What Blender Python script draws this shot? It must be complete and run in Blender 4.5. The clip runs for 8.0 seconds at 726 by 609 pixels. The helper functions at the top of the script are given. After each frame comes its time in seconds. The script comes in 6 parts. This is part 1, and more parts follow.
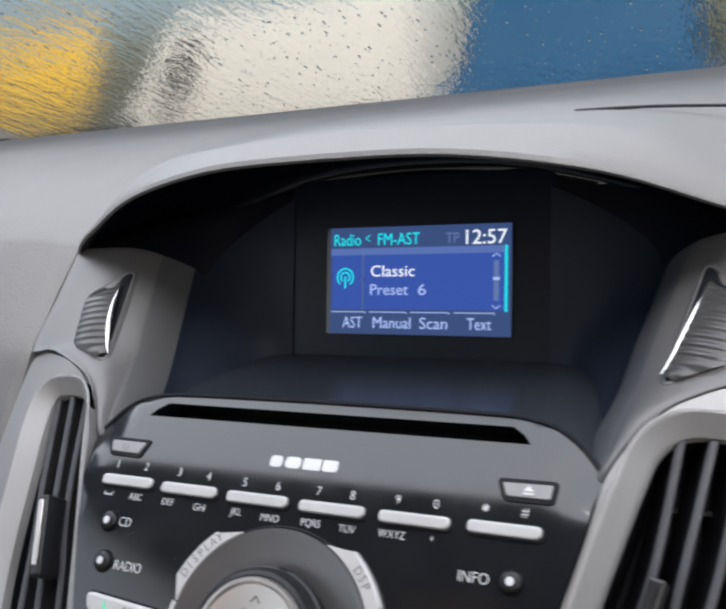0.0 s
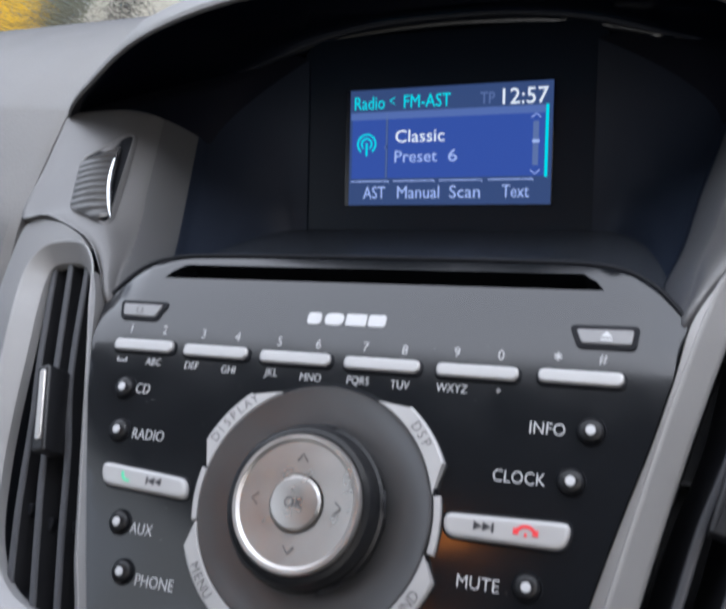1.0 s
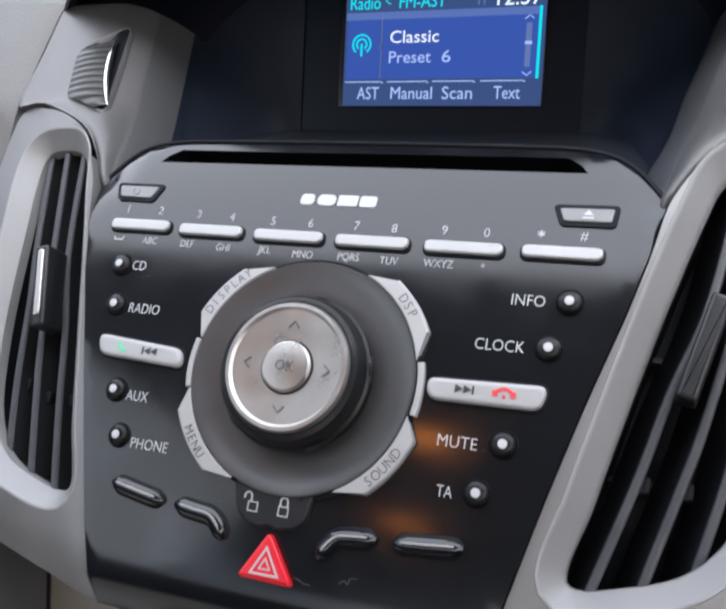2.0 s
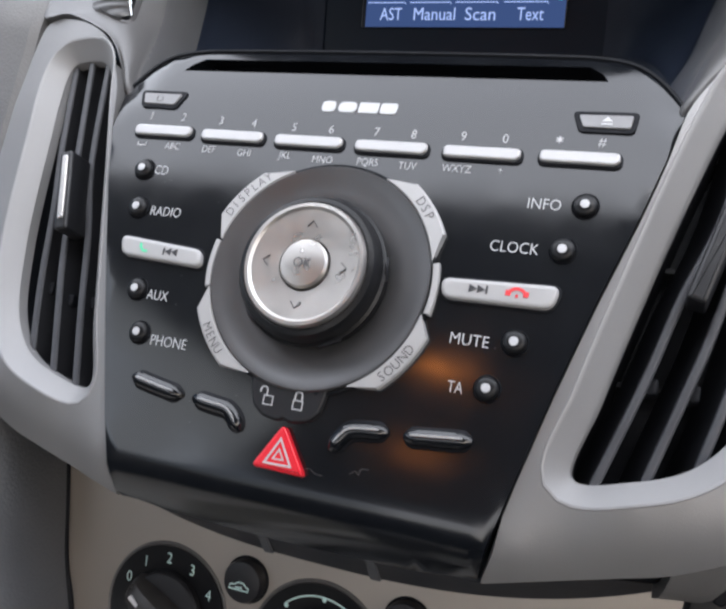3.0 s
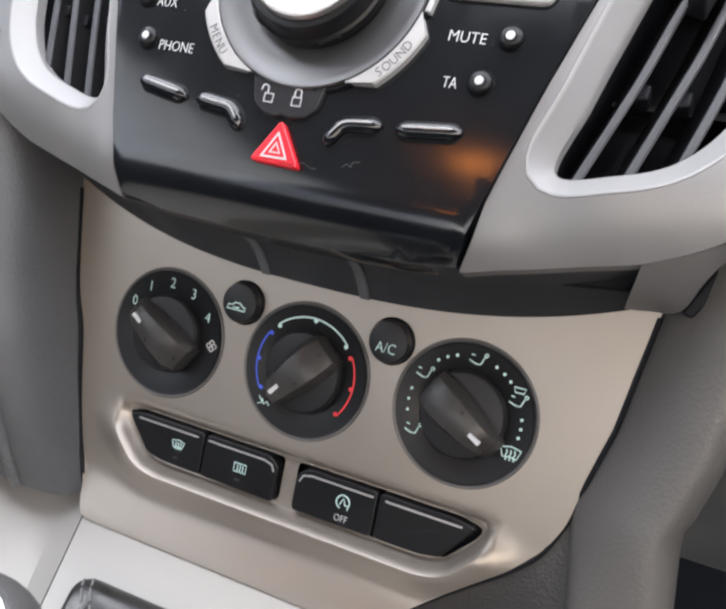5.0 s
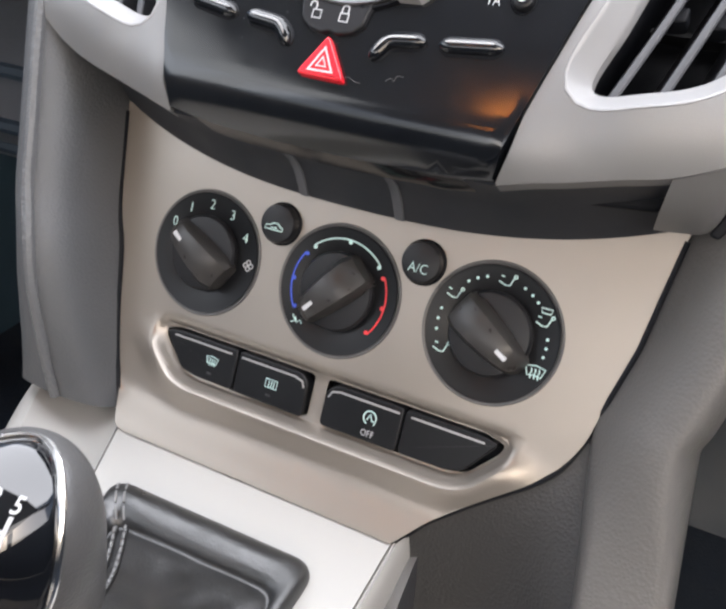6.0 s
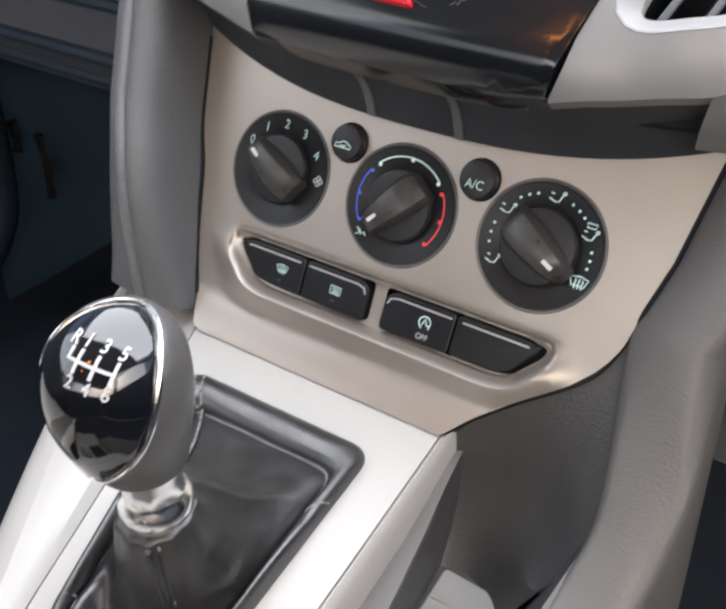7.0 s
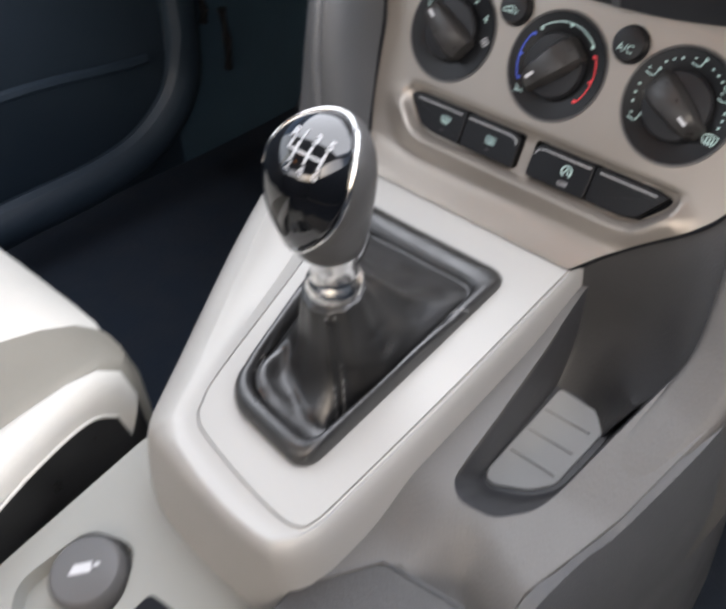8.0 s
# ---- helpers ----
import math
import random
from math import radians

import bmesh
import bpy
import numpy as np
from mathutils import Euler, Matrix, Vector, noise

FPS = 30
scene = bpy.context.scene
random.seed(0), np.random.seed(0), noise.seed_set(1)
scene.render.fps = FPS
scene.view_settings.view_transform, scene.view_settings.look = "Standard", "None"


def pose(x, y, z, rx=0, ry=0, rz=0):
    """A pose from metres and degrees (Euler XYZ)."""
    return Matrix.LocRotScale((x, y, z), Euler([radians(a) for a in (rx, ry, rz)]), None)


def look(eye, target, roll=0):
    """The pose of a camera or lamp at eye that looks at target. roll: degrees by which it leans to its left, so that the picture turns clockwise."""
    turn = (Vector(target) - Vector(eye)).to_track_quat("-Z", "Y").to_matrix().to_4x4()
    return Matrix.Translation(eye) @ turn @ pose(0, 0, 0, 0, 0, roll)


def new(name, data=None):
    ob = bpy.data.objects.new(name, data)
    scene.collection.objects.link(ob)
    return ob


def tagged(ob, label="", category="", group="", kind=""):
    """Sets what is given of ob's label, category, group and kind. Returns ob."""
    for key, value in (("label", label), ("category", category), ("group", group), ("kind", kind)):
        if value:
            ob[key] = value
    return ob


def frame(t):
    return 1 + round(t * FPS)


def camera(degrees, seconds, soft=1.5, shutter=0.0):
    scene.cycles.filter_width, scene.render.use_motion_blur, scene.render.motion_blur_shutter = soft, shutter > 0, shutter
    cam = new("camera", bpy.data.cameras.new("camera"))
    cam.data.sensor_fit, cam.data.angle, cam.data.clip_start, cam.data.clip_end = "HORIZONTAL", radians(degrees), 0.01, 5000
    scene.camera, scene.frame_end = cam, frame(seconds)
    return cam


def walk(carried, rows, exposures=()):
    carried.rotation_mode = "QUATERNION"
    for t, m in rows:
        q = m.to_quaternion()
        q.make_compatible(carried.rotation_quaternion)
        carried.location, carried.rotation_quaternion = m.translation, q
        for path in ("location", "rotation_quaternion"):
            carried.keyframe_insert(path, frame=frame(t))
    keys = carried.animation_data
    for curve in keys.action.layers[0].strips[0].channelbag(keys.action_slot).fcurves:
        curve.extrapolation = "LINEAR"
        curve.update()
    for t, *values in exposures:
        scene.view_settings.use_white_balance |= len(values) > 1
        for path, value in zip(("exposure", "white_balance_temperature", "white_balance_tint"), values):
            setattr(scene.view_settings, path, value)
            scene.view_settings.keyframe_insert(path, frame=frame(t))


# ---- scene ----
cam = camera(46.6, 8.0, soft=2.6, shutter=0.4)
PATH = [
    (0, (0.1472, -0.2345, 0.7598), (-0.0621, 0.2014, 0.6328), -6.53),
    (0.25, (0.1225, -0.2325, 0.7570), (-0.6875, 1.5230, 0.2460), -6.65),
    (0.5, (0.1109, -0.2272, 0.7480), (-0.0838, 0.2118, 0.6090), -6.61),
    (0.8, (0.1040, -0.2280, 0.7310), (-0.6300, 1.5340, 0.1350), -5.50),
    (1, (0.1045, -0.2325, 0.7207), (-0.0759, 0.2061, 0.5622), -5.16),
    (1.5, (0.1076, -0.2415, 0.7092), (-0.0673, 0.1935, 0.5355), -4.16),
    (2.8, (0.1098, -0.2600, 0.6892), (-0.0663, 0.1612, 0.4854), -2.77),
    (3, (0.1121, -0.2614, 0.6855), (-0.0664, 0.1577, 0.4795), -2.46),
    (3.5, (0.1166, -0.2682, 0.6718), (-0.0614, 0.1450, 0.4536), -1.74),
    (4, (0.1226, -0.2745, 0.6560), (-0.0543, 0.1317, 0.4242), -0.90),
    (4.5, (0.1310, -0.2831, 0.6387), (-0.0478, 0.1146, 0.3940), -0.06),
    (4.7, (0.1349, -0.2853, 0.6371), (-0.0475, 0.1038, 0.3816), -0.35),
    (5.8, (0.1396, -0.3095, 0.6182), (-0.0498, 0.0707, 0.3545), 1.70),
    (6, (0.1421, -0.3132, 0.6175), (-0.0499, 0.0633, 0.3503), 1.74),
    (6.5, (0.1512, -0.3271, 0.6142), (-0.0497, 0.0366, 0.3361), 1.73),
    (7, (0.1604, -0.3440, 0.6200), (-0.0543, 0.0008, 0.3284), 1.06),
    (7.5, (0.1692, -0.3615, 0.6205), (-0.0627, -0.0436, 0.3121), 0.43),
    (8, (0.2001, -0.4104, 0.6334), (-0.0563, -0.1410, 0.2992), -0.87),
]
# the clip's camera opens up as it sinks into the darker part of the car
EXPOSURES = [(0.0, -0.42, 6350, 10), (0.5, -0.54, 6080, 10), (1.0, -0.55, 6050, 10), (1.5, -0.38, 6100, 10), (3.5, -0.32, 6330, 10), (4.5, 0.06, 6420, 10), (6.0, 0.62, 6500, 10), (7.0, 0.58, 6500, 10), (7.5, 0.50, 6500, 10), (8.0, 0.30, 6450, 10)]
walk(cam, [(t, look(eye, target, roll)) for t, eye, target, roll in PATH], EXPOSURES)

# ---- light: an overcast day through the windows of the car ----
world = bpy.data.worlds.new("overcast_sky")
scene.world = world
world.use_nodes = True
wn = world.node_tree.nodes
sky = wn.new("ShaderNodeTexSky")
sky.sky_type = "NISHITA"
sky.sun_disc = False
sky.sun_elevation = radians(38)
sky.sun_rotation = radians(150)
sky.air_density, sky.dust_density, sky.ozone_density = 1.0, 6.0, 0.6
world.node_tree.links.new(sky.outputs[0], wn["Background"].inputs[0])
wn["Background"].inputs[1].default_value = 0.22


def lamp(name, kind, m, power, colour, size=None, size_y=None):
    data = bpy.data.lights.new(name, kind)
    data.energy, data.color = power, colour
    if kind == "AREA":
        data.shape, data.size, data.size_y = "RECTANGLE", size, size_y
    ob = new(name, data)
    ob.matrix_world = m
    return ob


sun = lamp("sun", "SUN", look((1.5, -2.0, 4.0), (0, 0, 0)), 1.2, (1.0, 0.97, 0.93))
sun.data.angle = radians(20)
# daylight standing in the window openings: screen, driver's side, passenger's side, rear
lamp("daylight_windscreen", "AREA", pose(0, 0.025, 0.991, -24, 0, 0), 10.4, (0.95, 0.955, 1.0), 1.2, 0.60)
lamp("daylight_driver_window", "AREA", look((0.70, -0.55, 0.93), (0, -0.2, 0.5)), 1.95, (1.0, 0.955, 0.95), 0.8, 0.36)
lamp("daylight_passenger_window", "AREA", look((-0.70, -0.55, 0.93), (0, -0.2, 0.5)), 1.7, (0.95, 0.975, 1.0), 0.8, 0.36)
lamp("daylight_rear_window", "AREA", look((0, -1.70, 0.98), (0, 0, 0.5)), 1.5, (0.98, 0.97, 1.0), 1.0, 0.36)


# ---- materials ----
def material(name, colour, rough=0.5, metal=0.0, vary=0.12, grain=0.0, grain_size=0.0006, coat=0.0, blotch=0.03, spec=0.5, tone=0.1, crease=0.0):
    """A surface with two scales of variation: blotches that shift colour and gloss, and a fine grain in relief."""
    m = bpy.data.materials.new(name)
    m.use_nodes = True
    nt = m.node_tree
    b = nt.nodes["Principled BSDF"]
    b.inputs["Roughness"].default_value = rough
    b.inputs["Metallic"].default_value = metal
    b.inputs["Coat Weight"].default_value = coat
    b.inputs["Coat Roughness"].default_value = 0.08
    b.inputs["Specular IOR Level"].default_value = spec
    geo = nt.nodes.new("ShaderNodeTexCoord")
    n1 = nt.nodes.new("ShaderNodeTexNoise")
    n1.inputs["Scale"].default_value = 1 / blotch
    n1.inputs["Detail"].default_value = 5
    nt.links.new(geo.outputs["Object"], n1.inputs["Vector"])
    mix = nt.nodes.new("ShaderNodeMix")
    mix.data_type = "RGBA"
    mix.inputs[6].default_value = (*[c * (1 - tone) for c in colour], 1)
    mix.inputs[7].default_value = (*[min(1, c * (1 + tone)) for c in colour], 1)
    nt.links.new(n1.outputs["Fac"], mix.inputs[0])
    nt.links.new(mix.outputs[2], b.inputs["Base Color"])
    mr = nt.nodes.new("ShaderNodeMapRange")
    mr.inputs["From Min"].default_value, mr.inputs["From Max"].default_value = 0.3, 0.7
    mr.inputs["To Min"].default_value, mr.inputs["To Max"].default_value = rough * (1 - vary), min(1, rough * (1 + vary))
    nt.links.new(n1.outputs["Fac"], mr.inputs["Value"])
    nt.links.new(mr.outputs[0], b.inputs["Roughness"])
    if grain:
        v = nt.nodes.new("ShaderNodeTexVoronoi")
        v.inputs["Scale"].default_value = 1 / grain_size
        nt.links.new(geo.outputs["Object"], v.inputs["Vector"])
        bump = nt.nodes.new("ShaderNodeBump")
        bump.inputs["Strength"].default_value = grain
        bump.inputs["Distance"].default_value = 0.0004
        nt.links.new(v.outputs["Distance"], bump.inputs["Height"])
        nt.links.new(bump.outputs[0], b.inputs["Normal"])
        if crease:
            n2 = nt.nodes.new("ShaderNodeTexNoise")
            n2.inputs["Scale"].default_value = 170
            n2.inputs["Detail"].default_value = 4
            n2.inputs["Distortion"].default_value = 1.6
            deep = nt.nodes.new("ShaderNodeBump")
            deep.inputs["Strength"].default_value = crease
            deep.inputs["Distance"].default_value = 0.003
            nt.links.new(geo.outputs["Object"], n2.inputs["Vector"])
            nt.links.new(n2.outputs["Fac"], deep.inputs["Height"])
            nt.links.new(deep.outputs[0], bump.inputs["Normal"])
    return m


def glowing(name, colour, strength):
    m = bpy.data.materials.new(name)
    m.use_nodes = True
    b = m.node_tree.nodes["Principled BSDF"]
    b.inputs["Base Color"].default_value = (0.01, 0.01, 0.01, 1)
    b.inputs["Roughness"].default_value = 0.5
    b.inputs["Specular IOR Level"].default_value = 0.1
    b.inputs["Emission Color"].default_value = (*colour, 1)
    b.inputs["Emission Strength"].default_value = strength
    return m


DASH = material("soft_dash_grey", (0.115, 0.113, 0.112), 0.55, grain=0.35, grain_size=0.0011, blotch=0.08)
DARK_SOFT = material("soft_dash_charcoal", (0.085, 0.092, 0.108), 0.42, grain=0.4, grain_size=0.0011, blotch=0.06)
BOLSTER = material("grained_grey_vinyl", (0.088, 0.092, 0.099), 0.5, grain=0.4, grain_size=0.0013, blotch=0.05)
WELT = material("grained_grey_welt", (0.116, 0.120, 0.127), 0.42, grain=1.0, grain_size=0.0022, blotch=0.05)
POD = material("pod_black_plastic", (0.003, 0.0048, 0.011), 0.16, blotch=0.05, spec=0.6)
POD_GLOSS = material("dark_display_plate", (0.006, 0.010, 0.018), 0.30, blotch=0.05, spec=0.15)
WHEEL = material("thumb_wheel_plastic", (0.042, 0.0415, 0.042), 0.35, blotch=0.02)
# pod side and cheek darken in two steps: shade put into the colour
POD_SIDE = material("pod_half_shaded_plastic", (0.075, 0.076, 0.080), 0.45, grain=0.12, grain_size=0.0008, spec=0.4)
POD_CHEEK = material("pod_shaded_plastic", (0.014, 0.0185, 0.030), 0.45, grain=0.15, grain_size=0.0008, spec=0.15)
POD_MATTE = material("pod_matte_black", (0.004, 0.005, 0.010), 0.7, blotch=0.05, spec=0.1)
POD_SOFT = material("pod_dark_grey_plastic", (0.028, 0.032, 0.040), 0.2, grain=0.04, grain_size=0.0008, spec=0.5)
SILVER = material("satin_silver_paint", (0.215, 0.214, 0.217), 0.42, 0.3, grain=0.1, grain_size=0.0004, blotch=0.05, tone=0.05)
# lighter copy of the surround's silver, for the light on the rim
RIM_SILVER = material("lit_rim_silver_paint", (0.27, 0.27, 0.275), 0.48, 0.15, grain=0.08, grain_size=0.0004, blotch=0.05, tone=0.05)
PEWTER = material("pewter_paint", (0.112, 0.111, 0.113), 0.42, 0.2, grain=0.15, grain_size=0.0005, blotch=0.05)
CHAMPAGNE = material("champagne_metallic_paint", (0.338, 0.307, 0.275), 0.35, 0.65, grain=0.1, grain_size=0.0004, blotch=0.05, tone=0.04)
PALE = material("pale_silver_paint", (0.375, 0.369, 0.354), 0.50, 0.12, grain=0.08, grain_size=0.0004, blotch=0.06, tone=0.04)
CAP_GLOSS = material("lacquered_black_cap", (0.005, 0.0055, 0.007), 0.05, vary=0.2, blotch=0.02, spec=0.9)
GLOSS = material("gloss_black_fascia", (0.006, 0.007, 0.009), 0.14, vary=0.25, blotch=0.02, spec=0.7)
SATIN_BLACK = material("satin_black_plastic", (0.016, 0.0165, 0.019), 0.36, spec=0.32, grain=0.1, grain_size=0.0005, blotch=0.02)
GRIP = material("worn_black_grip", (0.034, 0.0325, 0.032), 0.36, vary=0.35, blotch=0.006, spec=0.5, tone=0.3)
SWITCH_BLACK = material("smooth_black_switch", (0.008, 0.0085, 0.010), 0.34, blotch=0.02, spec=0.3)
CHANNEL = material("slate_trim_plastic", (0.024, 0.027, 0.034), 0.5, grain=0.1, grain_size=0.0008, blotch=0.03)
CLIP = material("grey_rib_plastic", (0.09, 0.094, 0.105), 0.4, blotch=0.02)
# paler grey paints the sheen on the slat fronts
SLAT_EDGE = material("slat_edge_sheen", (0.048, 0.050, 0.057), 0.42, blotch=0.01, tone=0.2)
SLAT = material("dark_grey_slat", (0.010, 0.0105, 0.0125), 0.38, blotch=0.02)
BOWL = material("dial_surround_dark_grey", (0.13, 0.13, 0.134), 0.36, 0.75, blotch=0.02)
RUBBER = material("black_rubber", (0.006, 0.007, 0.010), 0.6, blotch=0.01, spec=0.2)
KEY_SILVER = material("silver_key_paint", (0.42, 0.42, 0.425), 0.36, 0.3, blotch=0.01, tone=0.05)
KEY_GREY = material("satin_grey_key", (0.19, 0.19, 0.195), 0.35, 0.2, blotch=0.01)
KEY_WHITE = material("pale_key_paint", (0.40, 0.40, 0.405), 0.42, 0.1, blotch=0.01, tone=0.05)
STEEL = material("brushed_steel", (0.56, 0.54, 0.52), 0.3, 0.9, grain=0.12, grain_size=0.0003, blotch=0.01)
SATIN_CHROME = material("satin_polished_metal", (0.88, 0.88, 0.88), 0.22, 1.0, vary=0.3, blotch=0.01, tone=0.03)
PRINT = material("white_print", (0.50, 0.51, 0.53), 0.5, tone=0.06, blotch=0.004)
PRINT_GREY = material("grey_print", (0.035, 0.035, 0.04), 0.5, tone=0.06, blotch=0.004)
PRINT_DIAL = material("dark_grey_print", (0.07, 0.07, 0.075), 0.5, tone=0.06, blotch=0.004)
PRINT_GREEN = material("green_print", (0.12, 0.62, 0.36), 0.5, blotch=0.004)
PRINT_RED = material("red_print", (0.75, 0.05, 0.06), 0.5, blotch=0.004)
PRINT_BLUE = material("blue_print", (0.06, 0.12, 0.72), 0.5, blotch=0.004)
PRINT_ICE = material("pale_green_print", (0.55, 0.78, 0.76), 0.5, blotch=0.004)
HAZARD = material("red_hazard_plastic", (0.72, 0.015, 0.03), 0.3, blotch=0.01, coat=0.3)
LEATHER = material("black_leather", (0.013, 0.013, 0.0135), 0.38, vary=0.3, grain=0.14, grain_size=0.0009, blotch=0.02, spec=1.0, crease=0.05, tone=0.2)
KNOB_GREY = material("grey_knob_leather", (0.078, 0.077, 0.077), 0.40, vary=0.25, grain=0.25, grain_size=0.0011, blotch=0.02)
THREAD = material("dark_thread", (0.19, 0.19, 0.19), 0.8, blotch=0.002)
# tray well: darker than the deck, with its shade in the colour
TRAY_DARK = material("shaded_tray_plastic", (0.044, 0.045, 0.049), 0.5, grain=0.5, grain_size=0.0013, blotch=0.05)
MAT = material("grey_rubber_mat", (0.30, 0.30, 0.295), 0.7, grain=0.3, grain_size=0.0006)
# holds the shade of the tray front; also the side cover's own grey
TRAY_MID = material("tray_shade_and_cover_plastic", (0.043, 0.043, 0.044), 0.45, grain=0.45, grain_size=0.0013, blotch=0.05)
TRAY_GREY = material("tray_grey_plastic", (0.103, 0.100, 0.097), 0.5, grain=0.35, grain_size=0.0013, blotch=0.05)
CREAM = material("cream_leather", (0.59, 0.575, 0.535), 0.45, grain=0.5, grain_size=0.0012, blotch=0.05)
DECK = material("grey_deck_paint", (0.27, 0.272, 0.255), 0.45, 0.15, grain=0.1, grain_size=0.0004, blotch=0.05, tone=0.05)
# darker seat leather, standing for the shade inside the bolster
CREAM_SHADED = material("shaded_cream_leather", (0.26, 0.245, 0.21), 0.5, grain=0.5, grain_size=0.0012, blotch=0.05)
CARPET = material("dark_carpet", (0.010, 0.017, 0.030), 0.95, grain=1.0, grain_size=0.003, blotch=0.04, tone=0.35)
# lighter copy of the door plastic, brightening the unlit footwell end
DOOR_LIFTED = material("lightened_door_plastic", (0.055, 0.100, 0.145), 0.6, grain=0.5, grain_size=0.0015, blotch=0.05, tone=0.2)
DOOR = material("dark_door_plastic", (0.018, 0.030, 0.046), 0.5, grain=0.3, grain_size=0.001)
LINING = material("grey_headlining", (0.27, 0.267, 0.265), 0.9, grain=0.3, grain_size=0.002)


# ---- tools ----
def frame_of(origin, v):
    """A pose whose x runs across the car, y up along a slope given in (y, z), and z out of it."""
    v = Vector((0, v[0], v[1])).normalized()
    n = Vector((1, 0, 0)).cross(v)
    m = Matrix.Identity(4)
    for i, c in enumerate((Vector((1, 0, 0)), v, n)):
        m[0][i], m[1][i], m[2][i] = c
    return Matrix.Translation(origin) @ m


RADIO_POSE = frame_of((0, -0.0292, 0.5828), (0.0585, 0.0705))
CLIMATE_POSE = frame_of((0, -0.0599, 0.4290), (0.0270, 0.0551))
GEAR_POSE = frame_of((0, -0.1000, 0.3600), (math.cos(radians(10)), math.sin(radians(10))))
MM = 0.001


def thing(name, m=None, label="", category="", group="", kind=""):
    ob = new(name)
    ob.empty_display_size = 0.02
    if m is not None:
        ob.matrix_world = m
    return tagged(ob, label, category, group, kind)


def part(name, bm, mat, parent=None, label="", sharp=32, m=None):
    bmesh.ops.recalc_face_normals(bm, faces=bm.faces)
    me = bpy.data.meshes.new(name)
    bm.to_mesh(me)
    bm.free()
    me.polygons.foreach_set("use_smooth", [True] * len(me.polygons))
    me.set_sharp_from_angle(angle=radians(sharp))
    me.materials.append(mat)
    ob = new(name, me)
    if parent is not None:
        ob.parent = parent
    if m is not None:
        ob.matrix_local = m
    if label:
        tagged(ob, label)
    return ob


def rounded(pts, r, seg=4):
    """A polygon with its corners rounded by r (one radius, or one a corner)."""
    out, n = [], len(pts)
    for i in range(n):
        p, a, b = Vector(pts[i][:2]), Vector(pts[i - 1][:2]), Vector(pts[(i + 1) % n][:2])
        rr = r[i] if isinstance(r, (list, tuple)) else r
        da, db = (a - p), (b - p)
        k = min(rr, da.length * 0.48, db.length * 0.48)
        if k < 1e-7:
            out.append(tuple(p))
            continue
        s, e = p + da.normalized() * k, p + db.normalized() * k
        for j in range(seg + 1):
            t = j / seg
            out.append(tuple(s * (1 - t) ** 2 + p * 2 * t * (1 - t) + e * t * t))
    return out


def spline(pts, per=6, closed=True):
    """A smooth line through points of any dimension."""
    P = [Vector(p) for p in pts]
    n, out = len(P), []
    for i in range(n if closed else n - 1):
        if closed:
            a, b, c, d = P[i - 1], P[i], P[(i + 1) % n], P[(i + 2) % n]
        else:
            a, b, c, d = P[max(i - 1, 0)], P[i], P[i + 1], P[min(i + 2, n - 1)]
        for j in range(per):
            t = j / per
            out.append(0.5 * ((2 * b) + (c - a) * t + (2 * a - 5 * b + 4 * c - d) * t * t + (3 * b - a - 3 * c + d) * t ** 3))
    if not closed:
        out.append(P[-1].copy())
    return out


def grow(pts, d):
    """The outline moved outward by d."""
    P = [Vector(p[:2]) for p in pts]
    n = len(P)
    area = sum(P[i - 1].x * P[i].y - P[i].x * P[i - 1].y for i in range(n))
    s = 1 if area > 0 else -1
    out = []
    for i in range(n):
        e1, e2 = (P[i] - P[i - 1]), (P[(i + 1) % n] - P[i])
        n1, n2 = Vector((e1.y, -e1.x)), Vector((e2.y, -e2.x))
        if n1.length > 1e-9:
            n1.normalize()
        if n2.length > 1e-9:
            n2.normalize()
        k = n1 + n2
        k = k.normalized() / max(0.5, k.length / 2) if k.length > 1e-6 else n1
        out.append(tuple(P[i] + k * d * s))
    return out


def resample(pts, n):
    """n points at even steps along a line."""
    P = [Vector(p) for p in pts]
    d = [0.0]
    for a, b in zip(P, P[1:]):
        d.append(d[-1] + (b - a).length)
    out, k = [], 0
    for i in range(n):
        s = d[-1] * i / (n - 1)
        while k < len(P) - 2 and d[k + 1] < s:
            k += 1
        out.append(P[k].lerp(P[k + 1], min(1.0, (s - d[k]) / max(1e-9, d[k + 1] - d[k]))))
    return out


def smooth01(a, b, x):
    t = min(1.0, max(0.0, (x - a) / (b - a)))
    return t * t * (3 - 2 * t)


def loft(rows, closed=True, caps=(False, False), bm=None):
    """A skin over rows of equally many points."""
    bm = bm or bmesh.new()
    vs = [[bm.verts.new(p) for p in row] for row in rows]
    n = len(rows[0])
    for a, b in zip(vs, vs[1:]):
        for i in range(n if closed else n - 1):
            j = (i + 1) % n
            try:
                bm.faces.new((a[i], a[j], b[j], b[i]))
            except ValueError:
                pass
    if caps[0]:
        bm.faces.new(vs[0])
    if caps[1]:
        bm.faces.new(vs[-1])
    return bm


def solid(pts, h0, h1, bevel=0.0, bm=None):
    """An outline raised from h0 to h1, with its upper edge rounded."""
    rows = [[(*p[:2], h0) for p in pts]]
    if bevel > 0:
        for a in (0, 30, 60, 90):
            k = bevel * (1 - math.cos(radians(a)))
            z = h1 - bevel * (1 - math.sin(radians(a)))
            rows.append([(*p, z) for p in grow(pts, -k)])
        rows.append([(*p, h1) for p in grow(pts, -bevel * 1.3)])
    else:
        rows.append([(*p[:2], h1) for p in pts])
    return loft(rows, True, (True, True), bm)


